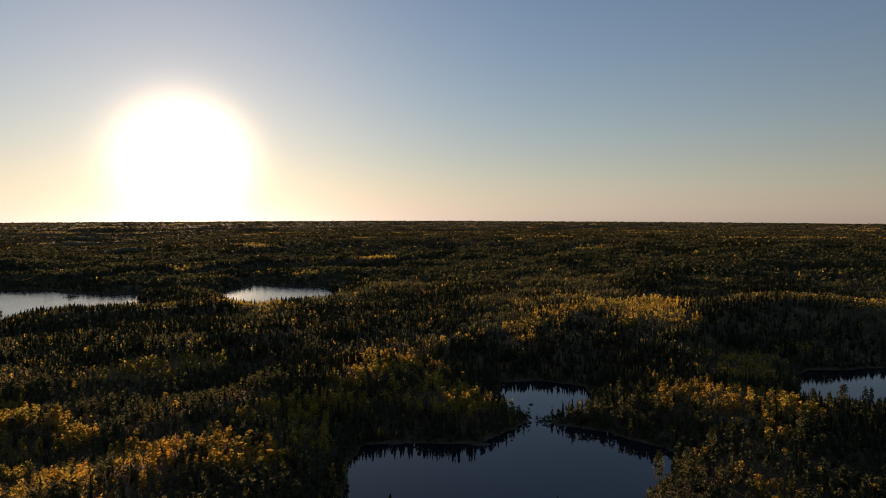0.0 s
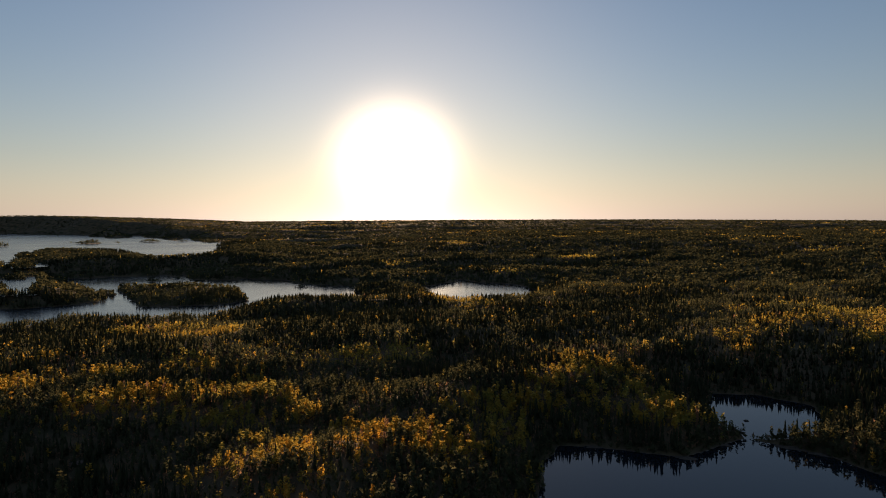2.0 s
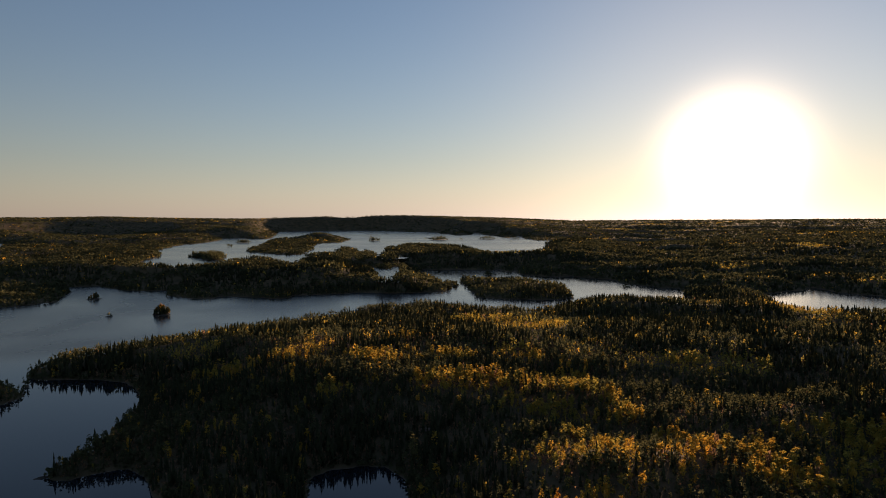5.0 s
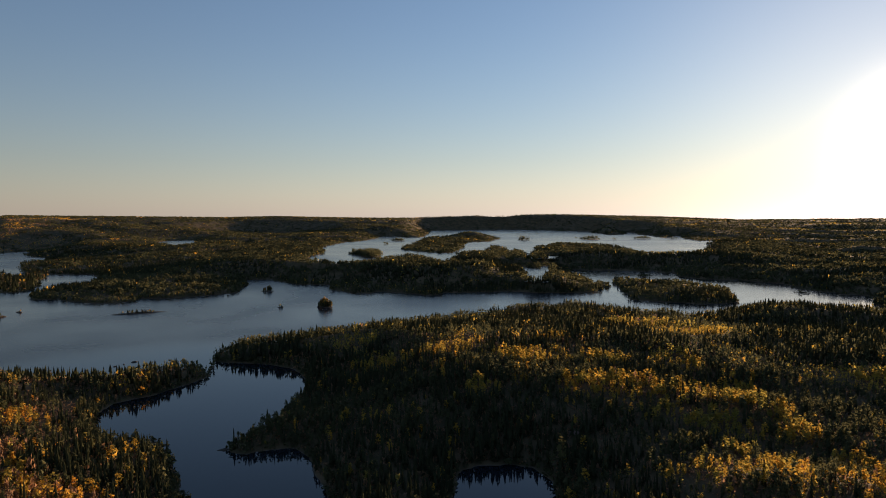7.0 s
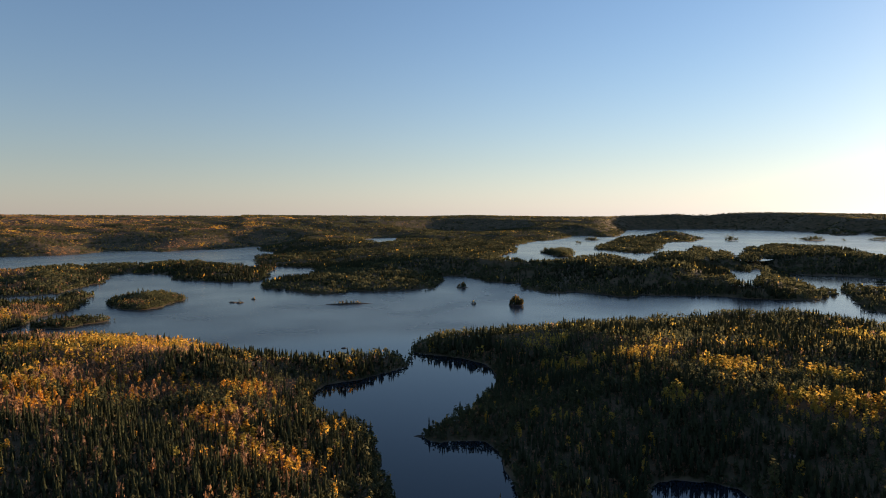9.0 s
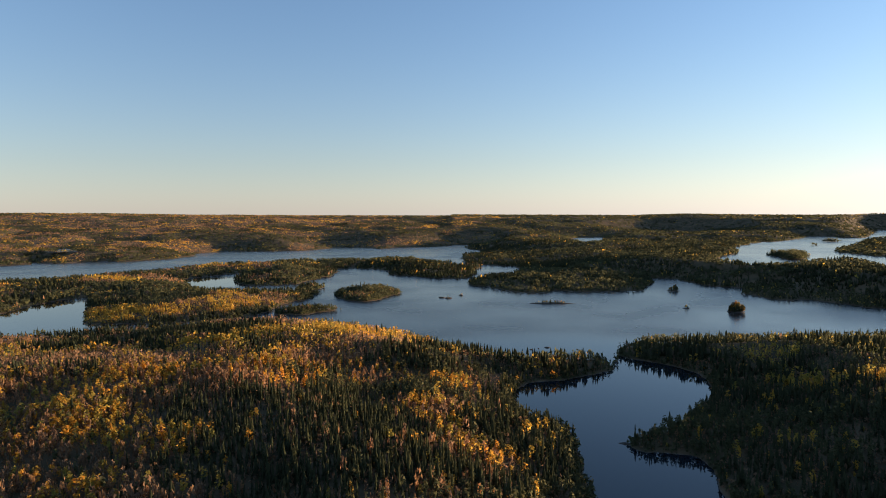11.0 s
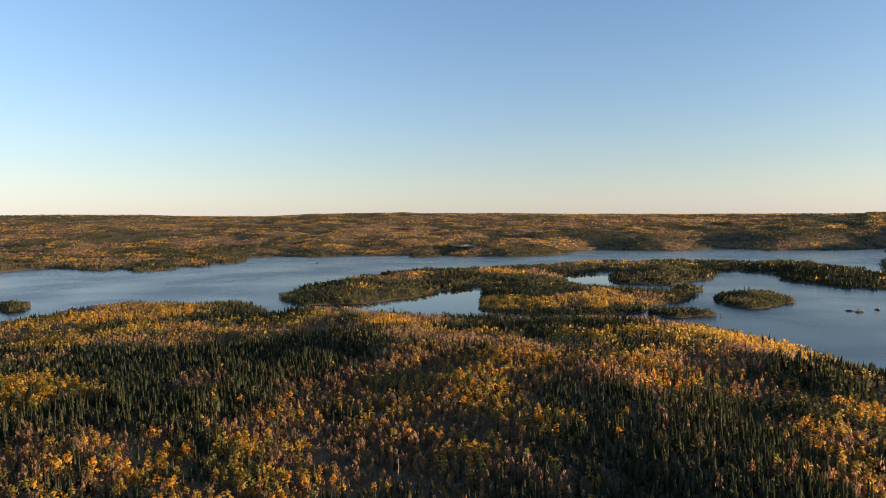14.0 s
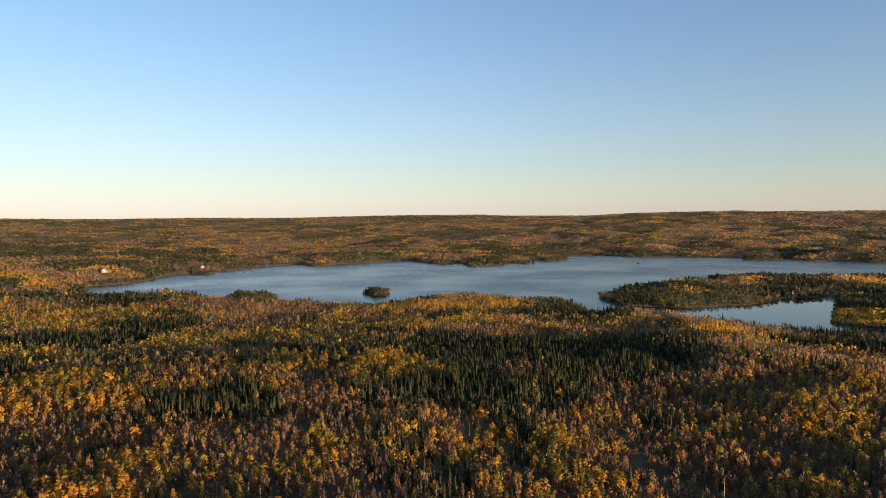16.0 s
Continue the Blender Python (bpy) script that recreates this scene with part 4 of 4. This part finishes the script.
def stand_tree(kind, n, x, y, z, h, wide=1.0, label="", group=""):
    twin = copy_thing(MODELS[kind][n % 6], Matrix.Identity(4))
    twin.matrix_basis = tree_pose(x, y, z, h, (n * 97) % 360, wide)
    return tagged(twin, label, "", group)


# tall old pines round the two-lobed pond, and spruces on its near bank
for n, (x, y, z, h) in enumerate([(181, 309, 8.7, 15), (106, 312, 4.9, 14), (95, 322, 4.5, 12), (95.8, 241.7, 2.2, 15), (113.5, 265.8, 3.7, 14), (160, 308, 9.6, 12), (198, 314, 8.6, 15), (222, 332, 4.0, 13)]):
    stand_tree("pine", n, x, y, z, h, 1.15, "tall old green pine standing above the pond shore", "tall pines by the pond")
for n, (x, y, h) in enumerate([(-18, 210, 15.5), (38, 209, 14.5), (-36, 208, 13.5), (23, 209, 12)]):
    stand_tree("spruce", n, x, y, ground_at(x, y), h, 1.3, "lone dark spruce on the pond bank", "spruces on the pond bank")
for n, (x, y) in enumerate([(112.8, 335.6), (96.4, 346.9), (121, 325.2), (99, 241.5), (85, 247), (95, 245.2), (205, 366), (191.3, 371.7), (202.9, 374.6), (188, 308.2), (142.8, 291.9), (133.6, 307.2), (123.2, 271.4), (112, 300), (158, 277.1), (224, 352), (236, 348), (-197.2, 171)]):
    stand_tree("pine", n, x, y, ground_at(x, y), 11.5 + 5 * ((n * 7) % 10) / 10, 1.05 + 0.05 * (n % 4), "tall green pine rising above the autumn woods", "tall pines on the near slopes")
for n, (x, y, h) in enumerate([(-921, -216, 12), (-924, -210, 10), (-927, -205, 13), (-930, -200, 12), (-922, -198, 9), (-925, -193, 10), (-930, -186, 9), (-935, -176, 8), (-938, -170, 9)]):
    stand_tree("pine", n, x, y, ground_at(x, y), h, 0.9, "slender pine standing on top of the wooded island", "pines on the wooded island")
stand_tree("pine", 2, -163.3, -257.6, 15.3, 15, 1.1, "tall green pine standing above autumn birches", "landmark trees")
stand_tree("pine", 4, -88.1, -309.7, 18.9, 11, 2.0, "broad green crown among golden aspens", "landmark trees")


# ---- dead trees ----
def dead_tree(x, y, z, h, seed):
    q = np.random.default_rng(seed)
    root = tagged(new("dead_tree"), "bleached grey dead tree with broken bare limbs", "dead tree", "dead trees on the near slope")
    v, f = joined([limb_shape((0, 0, -0.3), (0.1, 0.05, h * 0.6), 0.16, 0.1, 6), limb_shape((0.1, 0.05, h * 0.6), (0.0, 0.15, h), 0.1, 0.03, 6)])
    part("trunk", v, f, M_DEAD, root)
    for k in range(7):
        zz = h * q.uniform(0.35, 0.92)
        a, reach = q.uniform(0, 6.28), q.uniform(0.7, 1.6)
        v, f = limb_shape((0.06, 0.06, zz), (reach * math.cos(a), reach * math.sin(a), zz + q.uniform(-0.1, 0.7)), 0.05, 0.015)
        part("limb", v, np.array(f), M_DEAD, root)
    root.matrix_basis = pose(x, y, z)
    return root


for n, (x, y, z, h) in enumerate([(-169.4, -152.6, 10.1, 11), (-175.4, -157.9, 10.3, 7), (-8.5, -261.9, 18.4, 10), (-160, -170, 10.5, 6), (129.8, 272.7, 6.4, 9)]):
    dead_tree(x, y, z, h, 600 + n)


# ---- rocks ----
def dome(rx, ry, h, seed, rings=8, seg=18, sink=0.4):
    """A low weathered rock with an uneven outline."""
    q = np.random.default_rng(seed)
    ph = q.uniform(0, 6.28, 4)
    v = [(0, 0, h)]
    for i in range(1, rings + 1):
        k = i / rings
        for j in range(seg):
            a = j * 2 * math.pi / seg
            wob = 1 + 0.16 * math.sin(2 * a + ph[0]) + 0.1 * math.sin(3 * a + ph[1]) + 0.07 * math.sin(5 * a + ph[2]) + q.uniform(-0.05, 0.05)
            z = h * (1 - k ** 2.2) * (1 + 0.3 * math.sin(a * 2 + ph[3])) + q.uniform(-0.06, 0.06) * h - (sink if i == rings else 0)
            v.append((rx * k * wob * math.cos(a), ry * k * wob * math.sin(a), z))
    tri = [(0, 1 + j, 1 + (j + 1) % seg) for j in range(seg)]
    for i in range(rings - 1):
        o = 1 + i * seg
        for j in range(seg):
            a, b2, c, d = o + j, o + seg + j, o + seg + (j + 1) % seg, o + (j + 1) % seg
            tri += [(a, b2, c), (a, c, d)]
    return np.array(v), np.array(tri)


def rock(name, x, y, z, rx, ry, h, turn, seed, mat, label, category, group):
    v, f = dome(rx, ry, h, seed)
    ob = mesh_object(name, v, f, mat)
    ob.matrix_basis = pose(x, y, z, 0, 0, turn)
    return tagged(ob, label, category, group)


for n, (x, y, r) in enumerate(OUTCROPS):
    rock("rock_outcrop", x, y, ground_at(x, y) - 0.15, r * 0.9, r * 0.55, 0.5 + r * 0.07, math.degrees(math.atan2(y, x)) + 90, 700 + n, M_ROCK, "bare pinkish granite outcrop among the trees", "rock", "granite outcrops")
for n, (x, y, r) in enumerate([(64.5, 320, 8), (75, 315, 7), (34, 315, 5), (17, 293, 6), (-22, 295, 5), (84, 362, 4), (-299, 58, 4), (-320, 33, 5), (-290, 31, 4), (-369, 5, 5), (-748, -199, 5), (-593, -1787, 14)]):
    rock("shore_ledge", x, y, -0.2, r * 0.9, r * 0.4, 0.4 + 0.07 * r, math.degrees(math.atan2(y, x)) + 90 + 8 * (n % 3), 720 + n, M_WET, "low rock ledge sloping into the water", "rock", "ledges along the shores")
for n, (x, y, r) in enumerate([(-513, 25, 1.5), (-521.6, 38.4, 2.2), (-517, 31, 0.9), (49.6, 356.6, 1.3), (-480, 8, 1.2), (-640, -205, 2.0), (-655, -210, 1.4)]):
    rock("boulder", x, y, -0.15, r, r * 0.6, 0.5 + 0.15 * r, math.degrees(math.atan2(y, x)) + 90, 740 + n, M_WET, "dark wet boulder just above the water", "boulder", "boulders in the lake")


# ---- islets in the main lake ----
def islet(x, y, rx, ry, h, seed, trees, tall):
    turn = math.degrees(math.atan2(y, x)) + 90
    rock("islet", x, y, -0.2, rx, ry, h, turn, seed, M_WET, "small rocky islet with trees in the lake", "islet", "islets in the lake")
    q = np.random.default_rng(seed)
    c, s = math.cos(radians(turn)), math.sin(radians(turn))
    for n in range(trees):
        k, a = math.sqrt(q.random()) * 0.78, q.uniform(0, 6.28)
        u, v = rx * k * math.cos(a), ry * k * math.sin(a)
        kind = ("pine", "spruce", "pine", "gold")[n % 4] if tall > 3.5 else "pine"
        stand_tree(kind, int(q.integers(6)), x + u * c - v * s, y + u * s + v * c, 0.75 * h * (1 - k), tall * q.uniform(0.65, 1.1) * (1.1 - 0.7 * k), 1.6, "short tree rooted on an islet rock", "trees on the islets")


for n, (x, y, rx, ry, h, trees, tall) in enumerate([(-753, 214, 4.2, 3, 1.0, 4, 6), (-728, 261, 11, 8, 1.6, 44, 12), (-936, 249, 9.4, 6, 1.4, 20, 9), (-851, -77, 6, 3.5, 1.4, 3, 3), (-846, -68, 5, 3.5, 1.6, 5, 4), (-878, -53, 3.9, 3, 1.4, 4, 4), (-796, 62, 28, 7, 1.4, 40, 5.0), (-1118, -1283, 6, 5, 1.5, 6, 5)]):
    islet(x, y, rx, ry, h, 760 + n, trees, tall)


# ---- houses on the far shore ----
M_WALL = plain("pale_house_wall", (0.3, 0.27, 0.24), 0.7, 1.5)
M_ROOF = plain("grey_metal_roof", (0.16, 0.155, 0.15), 0.5, 2.0)
M_DOOR = plain("brown_door", (0.12, 0.06, 0.03), 0.6, 2.0)
M_FRAME = plain("white_window_frame", (0.8, 0.8, 0.78), 0.5, 2.0)
M_PANE, tree, b = material("window_glass", 0.05, 0.5)
b.inputs["Base Color"].default_value = (0.02, 0.025, 0.03, 1)
M_BRICK = plain("chimney_brick", (0.3, 0.14, 0.09), 0.9, 5.0)


def box(x0, x1, y0, y1, z0, z1):
    v = [(x, y, z) for z in (z0, z1) for x, y in ((x0, y0), (x1, y0), (x1, y1), (x0, y1))]
    return np.array(v, float), [(3, 2, 1, 0), (4, 5, 6, 7), (0, 1, 5, 4), (1, 2, 6, 5), (2, 3, 7, 6), (3, 0, 4, 7)]


def house(x, y, z, turn, w, d, h):
    """A gabled cottage; its gable looks along -y."""
    root = tagged(new("house"), "pale gabled cottage standing among trees on the shore", "house", "cottages on the far shore")
    hw, hd, ridge_z = w / 2, d / 2, h + w * 0.42
    v = [(-hw, -hd, -1), (hw, -hd, -1), (hw, hd, -1), (-hw, hd, -1), (-hw, -hd, h), (hw, -hd, h), (hw, hd, h), (-hw, hd, h), (0, -hd, ridge_z), (0, hd, ridge_z)]
    me = bpy.data.meshes.new("wall")
    me.from_pydata(v, [], [(0, 1, 5, 8, 4), (2, 3, 7, 9, 6), (1, 2, 6, 5), (3, 0, 4, 7), (3, 2, 1, 0)])
    me.materials.append(M_WALL)
    new("wall", me).parent = root
    for side in (-1, 1):
        e, t = hw + 0.5, 0.22
        ze = h - 0.5 * (ridge_z - h) / hw
        rv = [(side * e, -hd - 0.5, ze), (side * e, hd + 0.5, ze), (0, hd + 0.5, ridge_z), (0, -hd - 0.5, ridge_z)]
        rv = rv + [(a, b2, c + t) for a, b2, c in rv]
        part("roof", rv, np.array([(0, 1, 2, 3), (4, 7, 6, 5), (0, 4, 5, 1), (1, 5, 6, 2), (2, 6, 7, 3), (3, 7, 4, 0)]), M_ROOF, root)
    part("chimney", *(lambda s: (s[0], np.array(s[1])))(box(hw * 0.35, hw * 0.35 + 0.8, 0, 0.8, h, ridge_z + 0.9)), M_BRICK, root, "brick chimney")
    v, f = box(-hw * 0.75, -hw * 0.75 + 1.0, -hd - 0.06, -hd + 0.02, 0, 2.05)
    part("door", v, np.array(f), M_DOOR, root)
    spots = [(-hw * 0.1, 1.0), (hw * 0.5, 1.0), (-0.6, h + 0.2)]
    for wx, wz in spots:
        v, f = box(wx, wx + 1.3, -hd - 0.05, -hd + 0.02, wz, wz + 1.3)
        win = part("window", v, np.array(f), M_FRAME, root)
        v, f = box(wx + 0.12, wx + 1.18, -hd - 0.07, -hd - 0.04, wz + 0.12, wz + 1.18)
        part("pane", v, np.array(f), M_PANE, win)
    root.matrix_basis = pose(x, y, z, 0, 0, turn)
    return root


for n, (x, y, z) in enumerate(HOUSES):
    house(x, y, z + 1.0, math.degrees(math.atan2(y, x)) - 90 + (20, -15, 25)[n], (7.5, 8.5, 8)[n], (8, 7, 8)[n], (5.2, 3.2, 3.4)[n])
